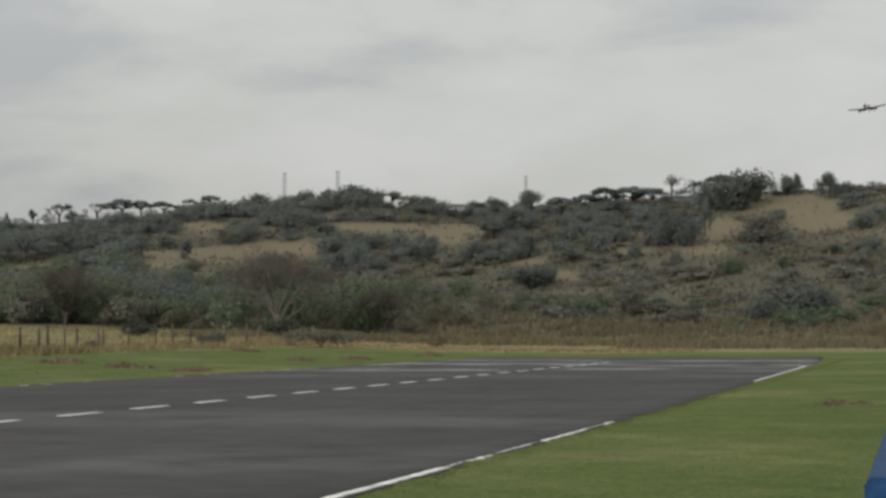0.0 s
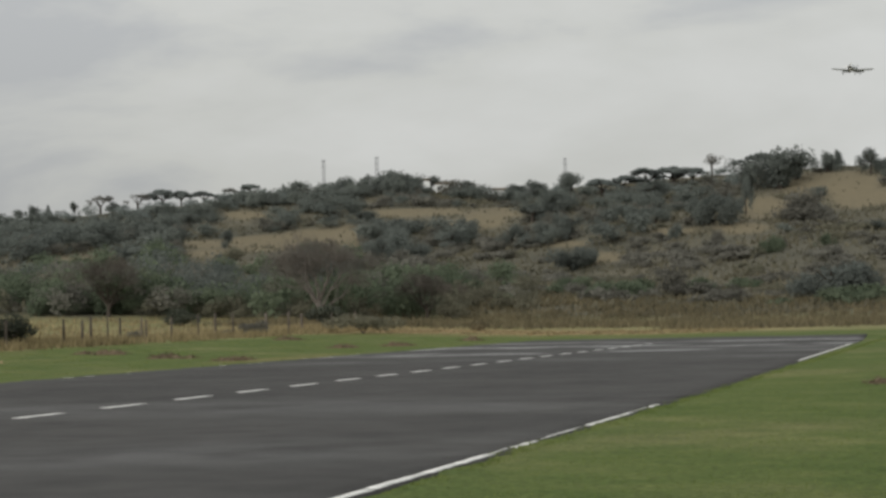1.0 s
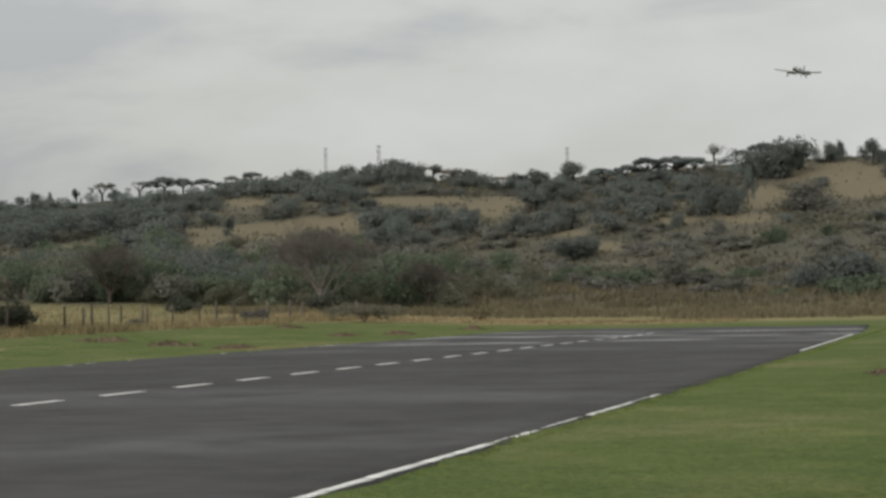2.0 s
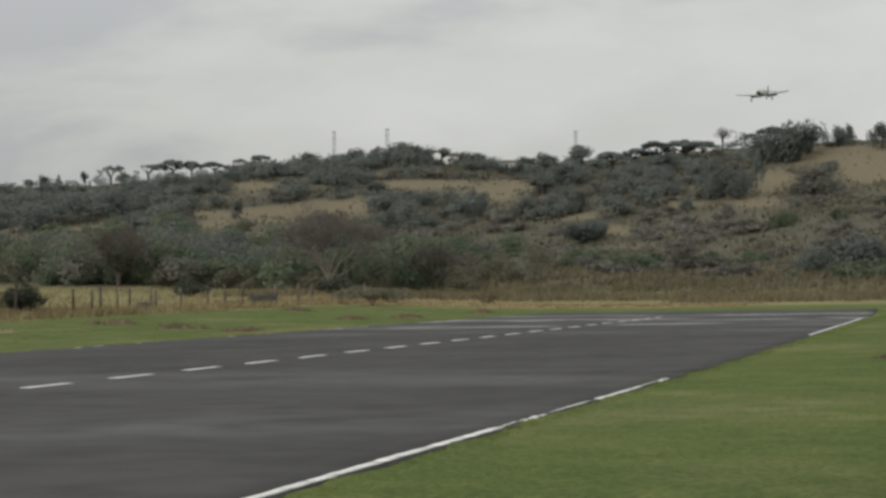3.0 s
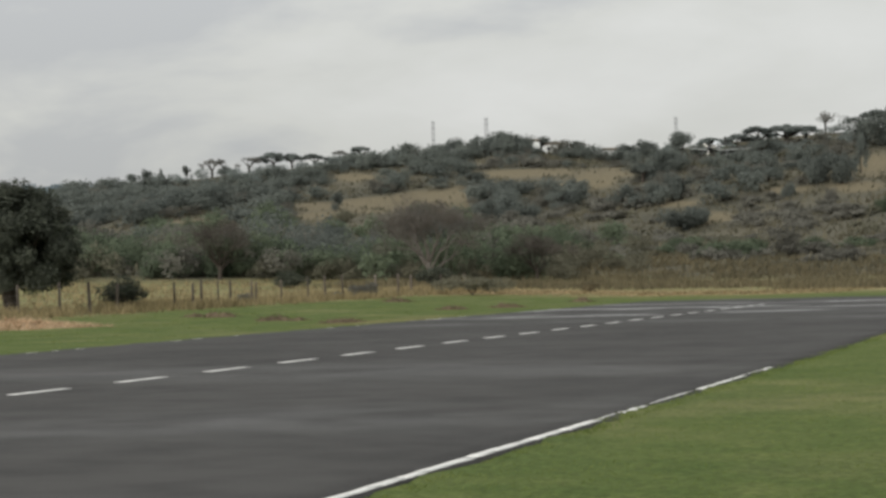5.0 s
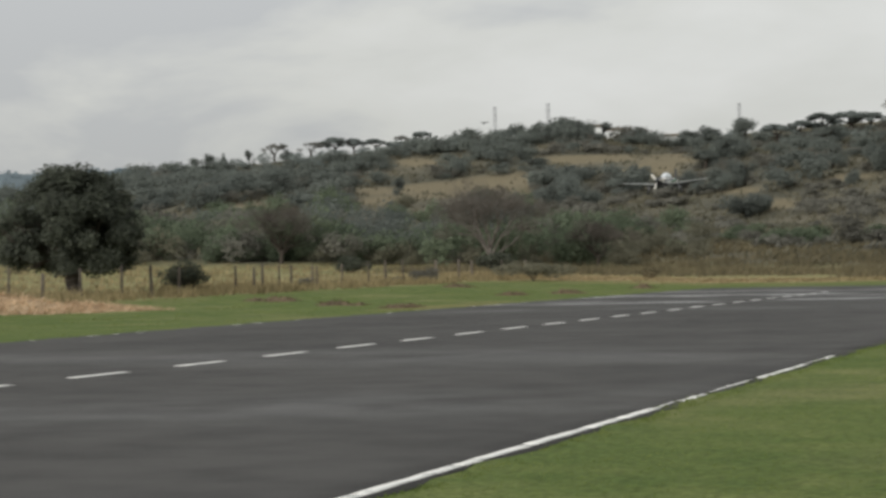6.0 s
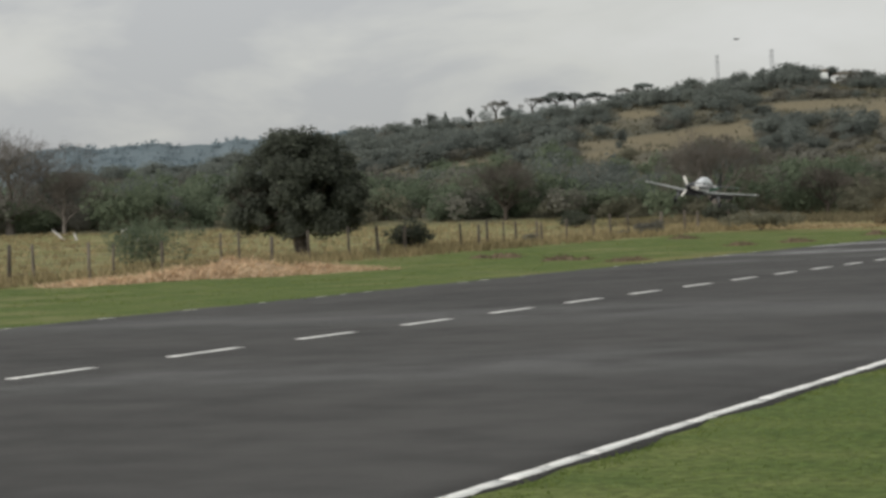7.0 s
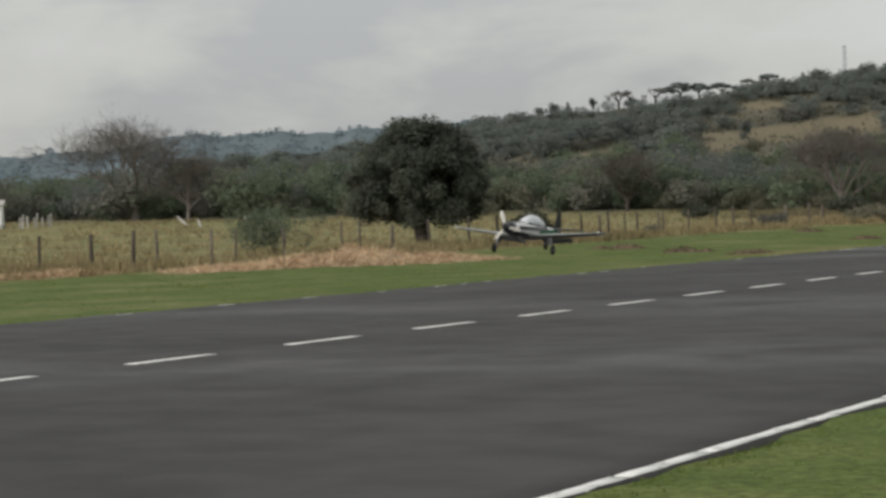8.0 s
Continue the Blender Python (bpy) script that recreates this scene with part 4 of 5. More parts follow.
def bare_tree(label, az, r, high, wide, seed, mat, twigs, name="tree"):
    """A leafless tree: forking limbs and a haze of fine twigs."""
    rng = np.random.default_rng(seed)
    x, y, z = ground_at(az, r)
    root = thing(name, label, "tree", at=(x, y, z))
    out = [tube([(0, 0, -0.3), (0.05, 0, 0.16 * high), (0, 0.05, 0.3 * high)], [0.036 * high, 0.026 * high, 0.022 * high], 8)]
    for k in range(11):
        a = 2 * math.pi * k / 11 + rng.uniform(-0.3, 0.3)
        s = wide / high * (0.45 if k % 3 == 0 else 1.0)
        branches((0, 0, (0.1 + 0.015 * k) * high), (0.95 * s * math.cos(a), 0.95 * s * math.sin(a), 1.0), 0.30 * high, 0.015 * high, 4, rng, out, 0.4, 0.08, 5)
    v, f = join(out)
    v[:, :2] *= wide / max(1e-3, np.percentile(np.abs(v[:, :2]), 94) * 2)
    v[:, 2] = np.where(v[:, 2] > 0, v[:, 2] * high / np.percentile(v[:, 2], 97.5), v[:, 2])
    part_np("trunk", v, f, mat, root)
    c, q = lobes(34, np.array([0.24 * wide, 0.24 * wide, 0.1 * high]), 0.68 * high, 0.12 * wide, rng, 0.6)
    c[:, 2] += 0.1 * high * (1 - (np.hypot(c[:, 0], c[:, 1]) / (0.4 * wide)) ** 2).clip(-0.8, 1)
    v, f = leaves(c, q, 4 * twigs, 0.19, rng, slim=0.1)
    part_np("crown", v, f, M_twig_dark, root)


bare_tree("leafless brown tree at the far edge of the pasture", -20.55, 164.0, 7.7, 8.0, 91, M_pale_bark, 3200)
bare_tree("large leafless tree with pale limbs beyond the pasture", -42.1, 175.0, 9.1, 13.8, 92, M_pale_bark, 3800)
bare_tree("slender leafless tree with a pale trunk", -40.5, 173.0, 6.2, 6.0, 93, M_pale_bark, 1500)
bare_tree("leafless twiggy tree in the thicket", -27.0, 173.0, 5.4, 6.5, 94, M_bark, 1500)
bare_tree("leafless twiggy tree at the pasture corner", -17.2, 172.0, 4.6, 5.2, 95, M_bark, 1500)

# ---------------------------------------------------------------- fence
POST_AZ = (-48.6, -47.3, -45.99, -44.61, -43.31, -42.17, -41.12, -39.93, -38.81, -37.26, -35.97, -35.16, -34.1, -33.0, -31.9, -30.9, -30.23, -29.25, -28.3, -27.85, -27.42, -26.98, -26.63, -26.1, -25.84, -24.95, -24.5, -23.8, -23.3, -22.1, -21.5, -21.0, -20.3, -19.5)
FENCE_X = -47.0


def build_fence():
    rng = np.random.default_rng(101)
    root = thing("fence", "old wooden post and wire fence along dry weeds", "fence")
    tops = []
    for az in POST_AZ:
        y = FENCE_X / math.tan(radians(az))
        x = FENCE_X + rng.normal(0, 0.25)
        z = float(height(x, y))
        h = rng.uniform(1.25, 1.55)
        lx, ly = rng.normal(0, 0.03, 2)
        rad = rng.uniform(0.045, 0.085)
        pts = [(x, y, z - 0.15), (x + 0.4 * lx, y + 0.4 * ly, z + 0.5 * h), (x + lx, y + ly, z + h), (x + lx, y + ly, z + h + 0.015)]
        v, f = tube(pts, [rad * 1.1, rad, 0.92 * rad, 0.3 * rad], 8)
        part_np("post", v, f, M_post, root)
        tops.append((x + 0.4 * lx, y, z, h))
    for k in range(4):
        for (x0, y0, z0, h0), (x1, y1, z1, h1) in zip(tops, tops[1:]):
            q = 0.25 + 0.22 * k
            a, b = Vector((x0, y0, z0 + q * h0)), Vector((x1, y1, z1 + q * h1))
            mid = (a + b) / 2 - Vector((0, 0, 0.03))
            v, f = tube([a, mid, b], [0.006] * 3, 4)
            part_np("wire", v, f, M_wire, root)


build_fence()


def build_far_posts():
    rng = np.random.default_rng(103)
    for label, az0, az1, n, r, h, mat in (("row of pale concrete posts by the white hut", -45.55, -44.6, 8, 158.0, 1.2, M_concrete), ("group of grey posts standing in the pasture", -38.75, -37.7, 8, 148.0, 1.15, M_concrete)):
        root = thing("fence", label, "fence")
        for k in range(n):
            az = az0 + (az1 - az0) * k / (n - 1) + rng.normal(0, 0.02)
            x, y, z = ground_at(az, r + rng.normal(0, 1.5))
            hh = h * rng.uniform(0.75, 1.1)
            bm = box(bmesh.new(), (0.13, 0.13, hh), (x, y, z + hh / 2 - 0.05), (rng.normal(0, 3), rng.normal(0, 3), 30), 0.02)
            part("post", bm, mat, root)
    x, y, z = ground_at(-40.5, 156.0)
    for label, dx, tilt, ln in (("fallen pale tree limb leaning in the pasture", 0.0, 55, 1.5), ("short pale stump in the pasture", 1.3, 25, 0.6)):
        v, f = tube([(x + dx, y, z - 0.1), (x + dx - 0.5 * ln * math.sin(radians(tilt)), y, z + 0.5 * ln * math.cos(radians(tilt))), (x + dx - ln * math.sin(radians(tilt)), y, z + ln * math.cos(radians(tilt)))], [0.12, 0.1, 0.06], 7)
        tagged(new("log", mesh_np("log", v, f, M_concrete)), label, "log")


build_far_posts()


def build_hut():
    x, y, z = ground_at(-46.75, 160.0)
    root = thing("hut", "small white-walled hut at the pasture edge", "hut", at=(x, y, z), turn=42)
    bm = box(bmesh.new(), (4.0, 3.0, 2.0), (0, 0, 0.95))
    part("wall", bm, M_white_wall, root)
    bm = box(bmesh.new(), (4.5, 1.9, 0.08), (0, -0.85, 2.1), (14, 0, 0), 0.02)
    box(bm, (4.5, 1.9, 0.08), (0, 0.85, 2.1), (-14, 0, 0), 0.02)
    part("roof", bm, M_concrete, root)
    part("door", box(bmesh.new(), (0.8, 0.06, 1.7), (-0.8, -1.52, 0.85), bevel=0.01), M_post, root)
    part("plinth", box(bmesh.new(), (4.06, 3.06, 0.35), (0, 0, 0.1), bevel=0.01), M_concrete, root)


build_hut()


# ---------------------------------------------------------------- straw heap, earth mounds
def heap(name, label, category, centre, length, width, high, turn, mat, seed, blades_n=0, blade=None, lump=0.35, tag_kind=""):
    """A long low heap with an uneven top."""
    rng = np.random.default_rng(seed)
    n, m = 60, 22
    u, w = np.meshgrid(np.linspace(-1, 1, n), np.linspace(-1, 1, m), indexing="ij")
    ph = rng.uniform(0, 6, 8)
    ridge = np.clip(1 - np.abs(u) ** 2.2, 0, 1) * (0.75 + 0.25 * np.sin(3.1 * u + ph[0]) + 0.12 * np.sin(8.3 * u + ph[1]))
    prof = np.clip(1 - np.abs(w + 0.2 * np.sin(3 * u + ph[2])) ** 1.7, 0, 1)
    lumps = 1 + lump * (np.sin(9 * u + 5 * w + ph[3]) * np.cos(7 * w - 4 * u + ph[4]) + 0.6 * np.sin(19 * u - 9 * w + ph[5]) + 0.5 * rng.normal(0, 0.5, u.shape))
    z = high * ridge * prof * np.clip(lumps, 0.3, 1.8) - 0.04
    p = np.stack([u * length / 2, w * width / 2, z], -1).reshape(-1, 3)
    i, j = np.meshgrid(np.arange(n - 1), np.arange(m - 1), indexing="ij")
    q = i * m + j
    f = np.stack([q, q + m, q + m + 1, q + 1], -1).reshape(-1, 4)
    cx, cy = centre
    ca, sa = math.cos(radians(turn)), math.sin(radians(turn))
    p[:, 2] += height(cx + ca * p[:, 0] - sa * p[:, 1], cy + sa * p[:, 0] + ca * p[:, 1]) - height(cx, cy) - 0.03
    me = mesh_np(name, p, f, mat)
    root = thing(name, label, category, at=(cx, cy, float(height(cx, cy))), turn=turn)
    body = new("body", me)
    body.parent = root
    if blades_n:
        k = rng.integers(0, len(p), blades_n)
        pts = p[k] + rng.normal(0, 0.05, (blades_n, 3)) * (1, 1, 0.2)
        tagged(part_np("straw_cover", *blades(pts, blade[0], blade[1], rng, 1.3), mat, root), kind="stuff")


heap("straw_heap", "long heap of pale orange straw on the verge", "straw", (-39.4, 54.6), 13.0, 3.0, 0.48, 60, M_straw, 111, 5000, (0.2, 0.03))
heap("straw_heap", "thin windrow of old straw by the fence", "straw", (-45.2, 45.5), 6.0, 1.1, 0.16, 80, M_straw, 112, 1500, (0.2, 0.03))
for k, (mx, my, ml, mh) in enumerate(((-36.9, 71.4, 2.6, 0.33), (-30.8, 65.7, 2.1, 0.28), (-26.3, 61.2, 1.7, 0.26), (-40.0, 101.5, 2.2, 0.3), (-30.0, 83.2, 1.7, 0.26), (-28.3, 86.6, 1.8, 0.28), (-28.5, 100.8, 1.7, 0.25))):
    heap("earth_mound", "low mound of brown earth and dead grass on the verge", "mound", (mx, my), ml, 1.5, mh, 15 + 23 * k, M_earth, 120 + k, 350, (0.12, 0.02))
heap("earth_mound", "flat patch of brown dead grass on the green verge", "mound", (-1.75, 34.3), 1.2, 1.6, 0.15, 0, M_earth, 131, 400, (0.07, 0.012))
for k, (mx, my) in enumerate(((-3.3, 35.0), (-2.9, 20.6), (-2.7, 36.0))):
    heap("earth_mound", "small dark earth scrape in the green verge", "mound", (mx, my), 0.3, 0.2, 0.06, 40 * k, M_earth, 140 + k, 40, (0.05, 0.01))


# ---------------------------------------------------------------- pylons and houses on the ridge
def pylon(az, el_foot, high_deg, wide, label):
    x, y, z, r = spot(az, 9.0)
    z = EYE + r * math.tan(radians(el_foot)) - 2.0
    h = r * (math.tan(radians(el_foot + high_deg)) - math.tan(radians(el_foot))) + 2.0
    root = thing("pylon", label, "pylon", "pylons along the ridge", at=(x, y, z - 3.0), turn=-az)
    h += 3.0
    legs = []
    for sx in (-1, 1):
        for sy in (-1, 1):
            v, f = tube([(sx * wide, sy * wide, 0), (0.82 * sx * wide, 0.82 * sy * wide, 0.6 * h), (0.7 * sx * wide, 0.7 * sy * wide, h)], [0.09, 0.075, 0.06], 5)
            part_np("leg", v, f, M_steel, root)
    n = 9
    for k in range(n):
        z0, z1 = h * k / n, h * (k + 1) / n
        w0, w1 = wide * (1 - 0.3 * k / n), wide * (1 - 0.3 * (k + 1) / n)
        out = []
        for a, b in (((-1, -1), (1, -1)), ((1, -1), (1, 1)), ((1, 1), (-1, 1)), ((-1, 1), (-1, -1))):
            out.append(tube([(a[0] * w0, a[1] * w0, z0), (b[0] * w1, b[1] * w1, z1)], [0.045, 0.045], 4))
            out.append(tube([(b[0] * w0, b[1] * w0, z0), (a[0] * w1, a[1] * w1, z1)], [0.045, 0.045], 4))
        part_np("lattice", *join(out), M_steel, root)
    for k in (0.86, 0.97):
        v, f = tube([(-1.25 * wide, 0, k * h), (1.25 * wide, 0, k * h)], [0.06, 0.06], 4)
        part_np("cross_arm", v, f, M_steel, root)


pylon(-20.29, 4.05, 0.92, 0.42, "slim grey lattice pylon rising above the wooded ridge")
pylon(-18.64, 4.15, 0.88, 0.5, "grey lattice pylon with cross arms above the ridge")
pylon(-12.78, 4.15, 0.70, 0.42, "slim grey lattice mast behind the ridge trees")


def ridge_house(az, el, wide, label):
    x, y, z, r = spot(az, 9.0)
    r2 = 474.0
    x, y = r2 * math.sin(radians(az)), r2 * math.cos(radians(az))
    z = EYE + r2 * math.tan(radians(el))
    root = thing("house", label, "house", "houses on the ridge", at=(x, y, z), turn=-az)
    part("wall", box(bmesh.new(), (wide, 4.0, 2.2 + 4), (0, 0, 1.1 - 2)), M_white_wall, root)
    bm = box(bmesh.new(), (wide + 0.5, 2.5, 0.12), (0, -1.1, 2.55), (16, 0, 0), 0.02)
    box(bm, (wide + 0.5, 2.5, 0.12), (0, 1.1, 2.55), (-16, 0, 0), 0.02)
    part("roof", bm, M_roof, root)
    for k in range(max(1, int(wide / 2.2))):
        part("window", box(bmesh.new(), (0.7, 0.1, 0.8), (-wide / 2 + 1.0 + 2.1 * k, -2.02, 1.2)), M_plane_black, root)


for az, el, wd in ((-18.1, 4.1, 5.0), (-17.35, 3.97, 6.0), (-16.6, 3.85, 4.0), (-14.85, 3.62, 3.5)):
    ridge_house(az, el, wd, "low white house half hidden among the ridge trees")


# ---------------------------------------------------------------- blue barrier beside the camera
def build_barrier():
    root = thing("barrier", "blue-painted metal barrier rail beside the grass", "barrier", at=(-0.05, 4.75, -0.075), turn=0.8)
    part("top_rail", box(bmesh.new(), (0.07, 9.0, 0.05), (0, 4.5, 1.0), bevel=0.008), M_blue, root)
    part("panel", box(bmesh.new(), (0.03, 9.0, 0.62), (0, 4.5, 0.64), bevel=0.004), M_blue, root)
    part("bottom_rail", box(bmesh.new(), (0.06, 9.0, 0.05), (0, 4.5, 0.3), bevel=0.008), M_blue, root)
    for k in range(5):
        part("post", box(bmesh.new(), (0.085, 0.085, 1.03), (0, 0.04 + 2.23 * k, 0.5), bevel=0.01), M_blue, root)


build_barrier()


# ---------------------------------------------------------------- the model aeroplane
def loft(sections, sides=20):
    """A skin over rings (y, half width, half height, centre z, squareness)."""
    bm = bmesh.new()
    rings = []
    for y, a, b, zc, e in sections:
        ring = []
        for k in range(sides):
            t = 2 * math.pi * k / sides
            c, s = math.cos(t), math.sin(t)
            ring.append(bm.verts.new((a * math.copysign(abs(c) ** e, c), y, zc + b * math.copysign(abs(s) ** e, s))))
        rings.append(ring)
    for p, q in zip(rings, rings[1:]):
        for k in range(sides):
            bm.faces.new((p[k], p[(k + 1) % sides], q[(k + 1) % sides], q[k]))
    bm.faces.new(rings[0])
    bm.faces.new(rings[-1])
    bmesh.ops.recalc_face_normals(bm, faces=bm.faces)
    return bm


def aerofoil(bm, stations, thick=0.12, upright=False):
    """A wing skin; stations: along the span, front y, rear y, height."""
    prof = [(0, 0), (0.06, 0.42), (0.25, 0.62), (0.55, 0.45), (1, 0.03), (1, -0.03), (0.55, -0.2), (0.25, -0.3), (0.06, -0.24)]
    rings = []
    for s, y0, y1, h in stations:
        c = y1 - y0
        ring = []
        for u, w in prof:
            if upright:
                ring.append(bm.verts.new((thick * c * w * 0.8, y0 + u * c, s)))
            else:
                ring.append(bm.verts.new((s, y0 + u * c, h + thick * c * w)))
        rings.append(ring)
    n = len(prof)
    for p, q in zip(rings, rings[1:]):
        for k in range(n):
            bm.faces.new((p[k], p[(k + 1) % n], q[(k + 1) % n], q[k]))
    bm.faces.new(rings[0])
    bm.faces.new(rings[-1])
    bmesh.ops.recalc_face_normals(bm, faces=bm.faces)
    return bm


def build_aeroplane():
    """The nose points to -y; the origin is in the fuselage above the wing."""
    root = thing("aeroplane", "white, black and green low-wing model aeroplane landing with wheels down", "aeroplane")
    body = part("fuselage", loft([(-0.80, 0.115, 0.115, 0.0, 0.9), (-0.62, 0.14, 0.145, 0.0, 0.9), (-0.35, 0.15, 0.165, 0.0, 0.85), (0.0, 0.15, 0.165, 0.0, 0.85), (0.4, 0.12, 0.145, 0.02, 0.9), (0.8, 0.08, 0.10, 0.05, 0.95), (1.2, 0.035, 0.055, 0.08, 1.0)]), M_plane_white, root, smooth=True)
    part("cowling", loft([(-0.93, 0.07, 0.072, 0.0, 1.0), (-0.91, 0.095, 0.098, 0.0, 1.0), (-0.86, 0.118, 0.12, 0.0, 0.95), (-0.78, 0.123, 0.124, 0.0, 0.9)]), M_plane_black, root, "gloss black nose cowling", True)
    part("belly", loft([(-0.79, 0.10, 0.06, -0.068, 0.9), (-0.6, 0.132, 0.085, -0.075, 0.9), (-0.3, 0.142, 0.095, -0.085, 0.85), (0.1, 0.14, 0.092, -0.085, 0.85), (0.5, 0.10, 0.07, -0.055, 0.9), (0.9, 0.05, 0.04, 0.0, 1.0)]), M_plane_black, root, "dark painted belly", True)
    part("anti_glare_panel", loft([(-0.79, 0.07, 0.03, 0.088, 0.9), (-0.6, 0.085, 0.04, 0.112, 0.9), (-0.34, 0.09, 0.045, 0.128, 0.9), (-0.25, 0.08, 0.03, 0.13, 0.9)], 14), M_plane_black, root, "black panel ahead of the canopy", True)
    part("canopy", loft([(-0.30, 0.05, 0.02, 0.14, 1.0), (-0.22, 0.095, 0.085, 0.155, 1.0), (-0.05, 0.118, 0.145, 0.16, 1.0), (0.12, 0.118, 0.15, 0.155, 1.0), (0.30, 0.095, 0.105, 0.145, 1.0), (0.48, 0.04, 0.03, 0.135, 1.0)], 18), M_canopy, root, "pale bubble canopy", True)
    part("canopy_frame", loft([(-0.31, 0.118, 0.026, 0.13, 0.7), (0.1, 0.128, 0.03, 0.125, 0.7), (0.5, 0.092, 0.026, 0.125, 0.7)], 12), M_plane_black, root, "black canopy sill", True)
    for s, nm in ((1, "left"), (-1, "right")):
        # colour flashes lie a little proud of the skin
        for y0, y1, z0, z1, mat, slope in ((-0.7, 0.55, -0.02, 0.05, M_plane_black, 0.06), (0.1, 1.0, -0.05, 0.03, M_plane_green, 0.09), (0.55, 1.15, 0.03, 0.075, M_plane_green, 0.05)):
            bm = bmesh.new()
            n = 14
            rows = []
            for k in range(n + 1):
                y = y0 + (y1 - y0) * k / n
                half = np.interp(y, [-0.8, -0.62, -0.35, 0.0, 0.4, 0.8, 1.2], [0.115, 0.14, 0.15, 0.15, 0.12, 0.08, 0.035])
                up = np.interp(y, [-0.8, -0.62, -0.35, 0.0, 0.4, 0.8, 1.2], [0.115, 0.145, 0.165, 0.165, 0.145, 0.10, 0.055])
                rise = slope * (k / n) * 1.2
                row = []
                for zz in (z0, 0.5 * (z0 + z1), z1):
                    zz = zz * min(1.0, up / 0.12) + rise
                    w = half * max(0.05, 1 - min(0.98, abs(zz - np.interp(y, [0, 1.2], [0, 0.08])) / up) ** 2.2) ** 0.46
                    row.append(bm.verts.new((s * (w + 0.007), y, zz)))
                rows.append(row)
            for p, q in zip(rows, rows[1:]):
                for k in range(2):
                    bm.faces.new((p[k], p[k + 1], q[k + 1], q[k]))
            part("stripe", bm, mat, root, "painted colour flash")
        wing = part("wing", aerofoil(bmesh.new(), [(s * 0.08, -0.36, 0.20, -0.12), (s * 0.5, -0.30, 0.16, -0.085), (s * 0.95, -0.23, 0.115, -0.045), (s * 1.28, -0.17, 0.08, -0.018), (s * 1.325, -0.10, 0.06, -0.012)], 0.095), M_plane_grey, root, "pale grey tapered wing", True)
        part("wing_underside", aerofoil(bmesh.new(), [(s * 0.14, -0.32, 0.19, -0.142), (s * 0.5, -0.27, 0.15, -0.106), (s * 0.95, -0.20, 0.105, -0.062), (s * 1.24, -0.15, 0.07, -0.036)], 0.05), M_plane_under, wing, "grey painted underside")
        part("flap", box(bmesh.new(), (0.52, 0.13, 0.012), (s * 0.42, 0.21, -0.155), (-28, s * -4.5, s * -3), 0.003), M_plane_under, wing, "lowered landing flap")
        part("aileron", box(bmesh.new(), (0.48, 0.085, 0.012), (s * 0.98, 0.135, -0.05), (-3, s * -4.5, s * -5), 0.003), M_plane_white, wing)
        part("wing_tip", box(bmesh.new(), (0.09, 0.26, 0.03), (s * 1.27, -0.04, -0.012), (0, s * -4.5, 0), 0.012), M_plane_grey, wing, "rounded pale grey wing tip")
        part("tailplane", aerofoil(bmesh.new(), [(s * 0.02, 0.93, 1.2, 0.09), (s * 0.28, 0.98, 1.2, 0.09), (s * 0.44, 1.05, 1.19, 0.09)], 0.08), M_plane_under, root, "dark grey tailplane", True)
        part("elevator", box(bmesh.new(), (0.38, 0.1, 0.012), (s * 0.24, 1.245, 0.093), (6, 0, 0), 0.003), M_plane_green, root, "green elevator")
        leg = part("undercarriage_leg", bmesh.new(), M_alloy, root)
        v, f = tube([(s * 0.46, -0.2, -0.10), (s * 0.49, -0.215, -0.20), (s * 0.5, -0.22, -0.32)], [0.016, 0.014, 0.012], 8)
        old = leg.data
        leg.data = mesh_np("undercarriage_leg", v, f, M_plane_under)
        bpy.data.meshes.remove(old)
        part("wheel_door", box(bmesh.new(), (0.012, 0.1, 0.13), (s * 0.455, -0.2, -0.18), bevel=0.004), M_plane_under, root)
        bm = bmesh.new()
        bmesh.ops.create_cone(bm, cap_ends=True, segments=20, radius1=0.078, radius2=0.078, depth=0.038, matrix=pose(s * 0.525, -0.22, -0.33, 0, 90, 0))
        bmesh.ops.bevel(bm, geom=[e for e in bm.edges if abs((e.verts[0].co - e.verts[1].co).x) < 1e-4], offset=0.011, segments=2, affect="EDGES")
        wheel = part("wheel", bm, M_rubber, root, "black rubber wheel")
        bm = bmesh.new()
        bmesh.ops.create_cone(bm, cap_ends=True, segments=14, radius1=0.04, radius2=0.036, depth=0.046, matrix=pose(s * 0.525, -0.22, -0.33, 0, 90, 0))
        part("hub", bm, M_plane_under, wheel)
    # a slim body: its lines drawn in towards the wing
    slim = Matrix.Translation((0, 0, -0.12)) @ Matrix.Diagonal((0.95, 1, 0.8, 1)) @ Matrix.Translation((0, 0, 0.12))
    for ob in root.children:
        if ob.name.split(".")[0] in ("fuselage", "cowling", "belly", "anti_glare_panel", "canopy_frame", "stripe", "exhaust_pipe"):
            ob.data.transform(slim)
        elif ob.name.startswith("canopy"):
            ob.data.transform(Matrix.Translation((0, 0.04, -0.055)) @ Matrix.Diagonal((1, 1.2, 1, 1)))
    part("fin", aerofoil(bmesh.new(), [(0.03, 0.9, 1.16, 0), (0.14, 1.0, 1.17, 0), (0.36, 1.08, 1.19, 0), (0.42, 1.1, 1.17, 0)], 0.10, True), M_plane_black, root, "black tail fin")
    part("rudder", aerofoil(bmesh.new(), [(0.02, 1.17, 1.30, 0), (0.2, 1.175, 1.31, 0), (0.41, 1.175, 1.26, 0)], 0.10, True), M_plane_black, root, "black rudder")
    v, f = tube([(0, 0.62, -0.08), (0, 0.66, -0.16), (0, 0.68, -0.215)], [0.016, 0.014, 0.012], 6)
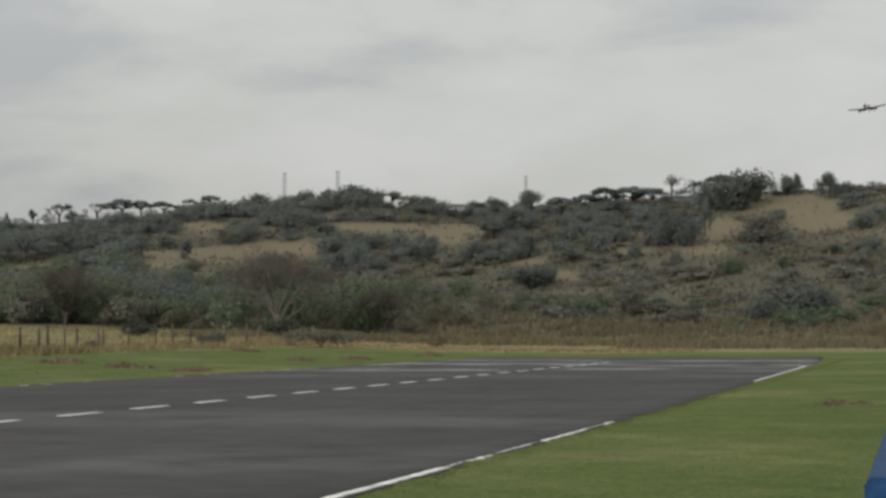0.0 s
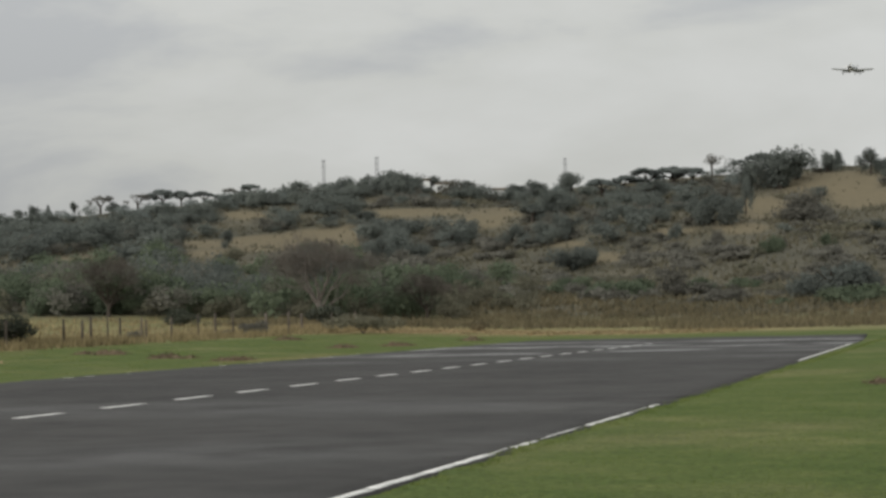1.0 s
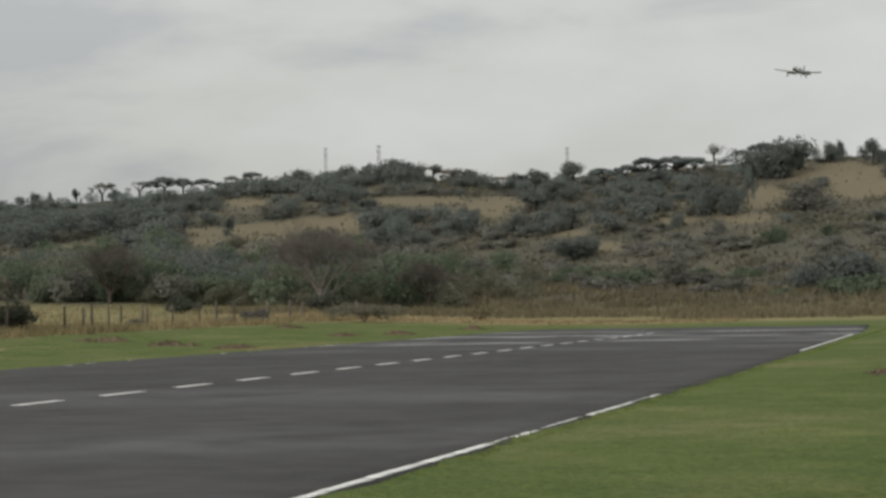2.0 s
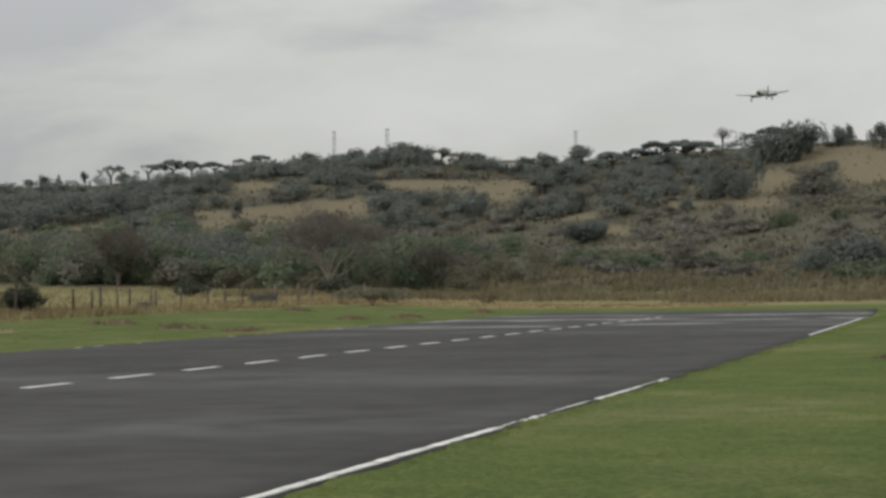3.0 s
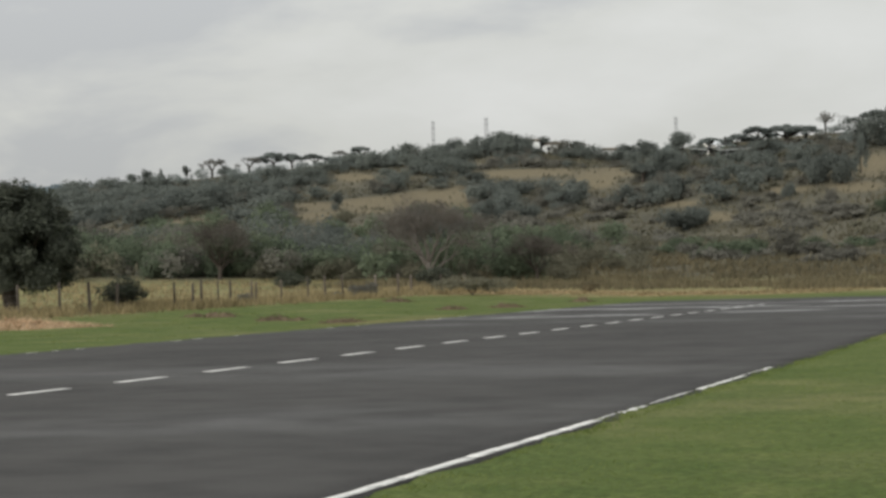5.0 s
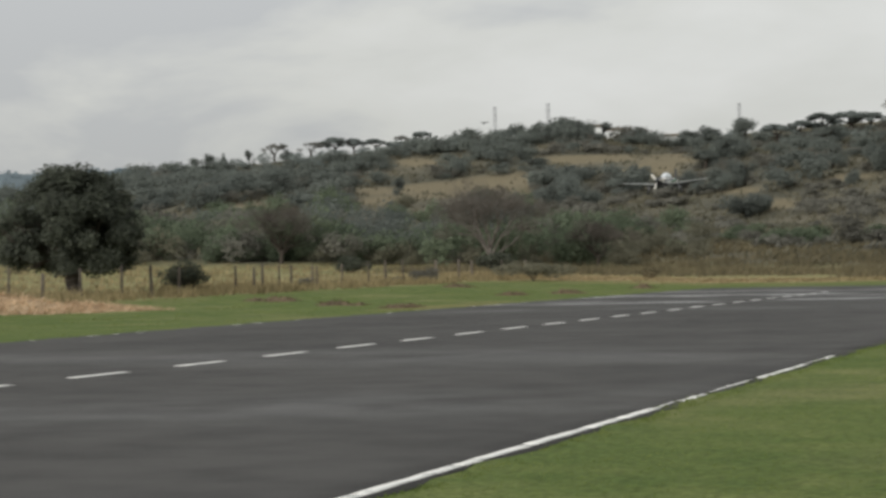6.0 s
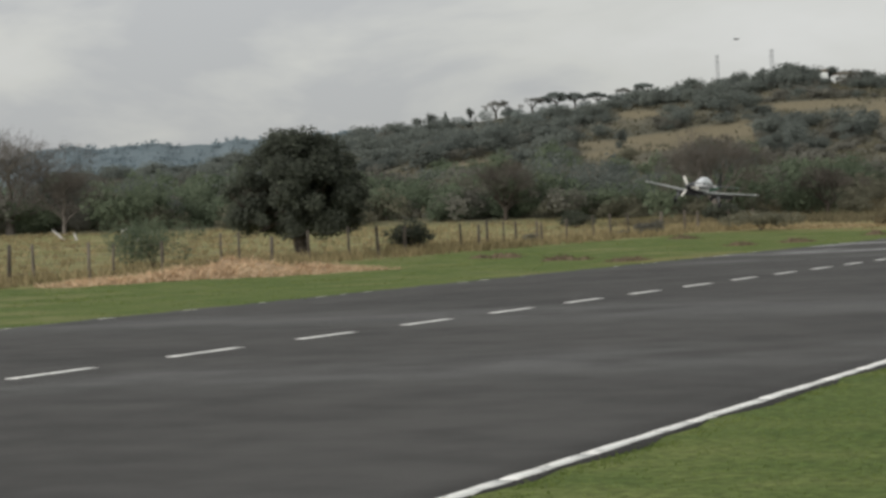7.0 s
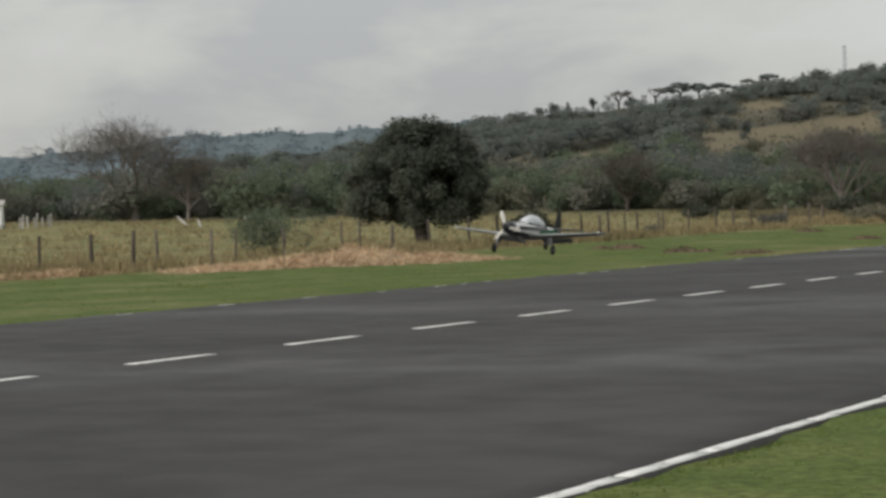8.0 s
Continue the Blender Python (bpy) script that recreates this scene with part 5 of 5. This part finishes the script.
    part_np("tail_leg", v, f, M_alloy, root)
    bm = bmesh.new()
    bmesh.ops.create_cone(bm, cap_ends=True, segments=14, radius1=0.055, radius2=0.055, depth=0.034, matrix=pose(0, 0.69, -0.225, 0, 90, 0))
    part("tail_wheel", bm, M_rubber, root)
    v, f = tube([(0.08, -0.6, -0.15), (0.085, -0.5, -0.2), (0.09, -0.38, -0.215)], [0.018, 0.018, 0.018], 8)
    part_np("exhaust_pipe", v, f, M_alloy, root)
    prop = tagged(new("propeller"), "three-bladed propeller with a black spinner")
    prop.parent = root
    part("spinner", loft([(-0.13, 0.008, 0.008, 0, 1), (-0.10, 0.035, 0.035, 0, 1), (-0.05, 0.06, 0.06, 0, 1), (0.0, 0.072, 0.072, 0, 1)], 16), M_plane_black, prop, "black spinner", True)
    for k in range(3):
        bm = bmesh.new()
        rings = []
        for r, c, tw in ((0.04, 0.035, 55), (0.1, 0.066, 42), (0.18, 0.072, 30), (0.24, 0.056, 22), (0.265, 0.024, 18)):
            t = radians(tw)
            ring = [(-c / 2, -0.004), (0, 0.008), (c / 2, 0.003), (0, -0.006)]
            rings.append([bm.verts.new(Matrix.Rotation(2 * math.pi * k / 3, 3, "Y") @ Vector((u * math.cos(t) - w * math.sin(t), u * math.sin(t) + w * math.cos(t) - 0.035, r))) for u, w in ring])
        for p, q in zip(rings, rings[1:]):
            for j in range(4):
                bm.faces.new((p[j], p[(j + 1) % 4], q[(j + 1) % 4], q[j]))
        bm.faces.new(rings[-1])
        bmesh.ops.recalc_face_normals(bm, faces=bm.faces)
        part("blade", bm, M_blade, prop, "pale propeller blade")
    return root, prop


aeroplane, propeller = build_aeroplane()


def build_bird():
    root = thing("bird", "small dark bird gliding above the ridge", "bird")
    part("body", loft([(-0.25, 0.02, 0.02, 0, 1), (-0.15, 0.07, 0.07, 0, 1), (0.05, 0.08, 0.07, 0, 1), (0.3, 0.02, 0.02, 0, 1)], 10), M_feather, root, smooth=True)
    for s in (-1, 1):
        part("wing", aerofoil(bmesh.new(), [(s * 0.04, -0.12, 0.1, 0.02), (s * 0.35, -0.16, 0.06, 0.12), (s * 0.7, -0.02, 0.06, 0.06)], 0.06), M_feather, root)
    part("tail", box(bmesh.new(), (0.12, 0.2, 0.015), (0, 0.36, 0)), M_feather, root)
    return root


bird = build_bird()

# seconds, x, y, z, heading, bank
FLIGHT = [
    (0.0, -5.21, 130.16, 16.86, -8.7, 6.0), (0.5, -6.6, 123.2, 16.7, -8.8, 1.0), (1.0, -7.94, 116.17, 16.21, -8.9, -4.5), (1.5, -9.17, 109.09, 15.60, -8.8, -9.5),
    (2.1, -10.3, 101.7, 13.7, -8.4, -7.0), (2.8, -11.14, 93.87, 11.51, -8.0, -3.5), (3.0, -11.31, 91.84, 10.89, -7.7, 1.5), (3.5, -11.76, 85.91, 9.45, -7.1, 1.0), (4.0, -12.38, 80.44, 8.38, -6.4, -2.0),
    (4.5, -13.33, 74.30, 7.24, -5.5, -6.5), (5.1, -14.0, 66.7, 5.85, -3.8, -3.0), (5.8, -14.6, 57.6, 4.36, -1.6, 2.5), (6.0, -14.75, 54.9, 3.91, -0.8, 1.5), (6.5, -15.0, 47.4, 2.83, 1.2, -2.3),
    (7.0, -15.15, 39.7, 2.07, 1.8, -10.0), (7.5, -15.38, 33.0, 1.64, 2.8, -8.7), (8.0, -15.44, 26.95, 1.28, 6.0, -4.0),
]


def motions():
    walk(aeroplane, [(t, pose(x, y, z, 0, 0, yaw) @ pose(0, 0, 0, 0, -bank, 0) @ pose(0, 0, 0, float(np.interp(t, (0, 1.5, 3, 4.5, 6.5, 7, 7.5, 8), (-2, -2, 3, 4, 0, -3, -6, -5.5))), 0, 0)) for t, x, y, z, yaw, bank in FLIGHT])
    walk(propeller, [(k / 10, pose(0, -0.93, -0.024, 0, 20 + 73 * k, 0)) for k in range(81)])
    walk(bird, [(t, pose(x, y, z, 0, 0, yaw)) for t, x, y, z, yaw in ((0.0, -75, 178, 12.5, 40), (5.6, -68.5, 180, 13.5, 60), (6.5, -69.0, 187.5, 20.8, 70), (7.0, -67.5, 188.8, 20.3, 75), (7.5, -64.3, 189.5, 20.2, 80), (8.0, -60.5, 190.5, 20.3, 80))])


motions()
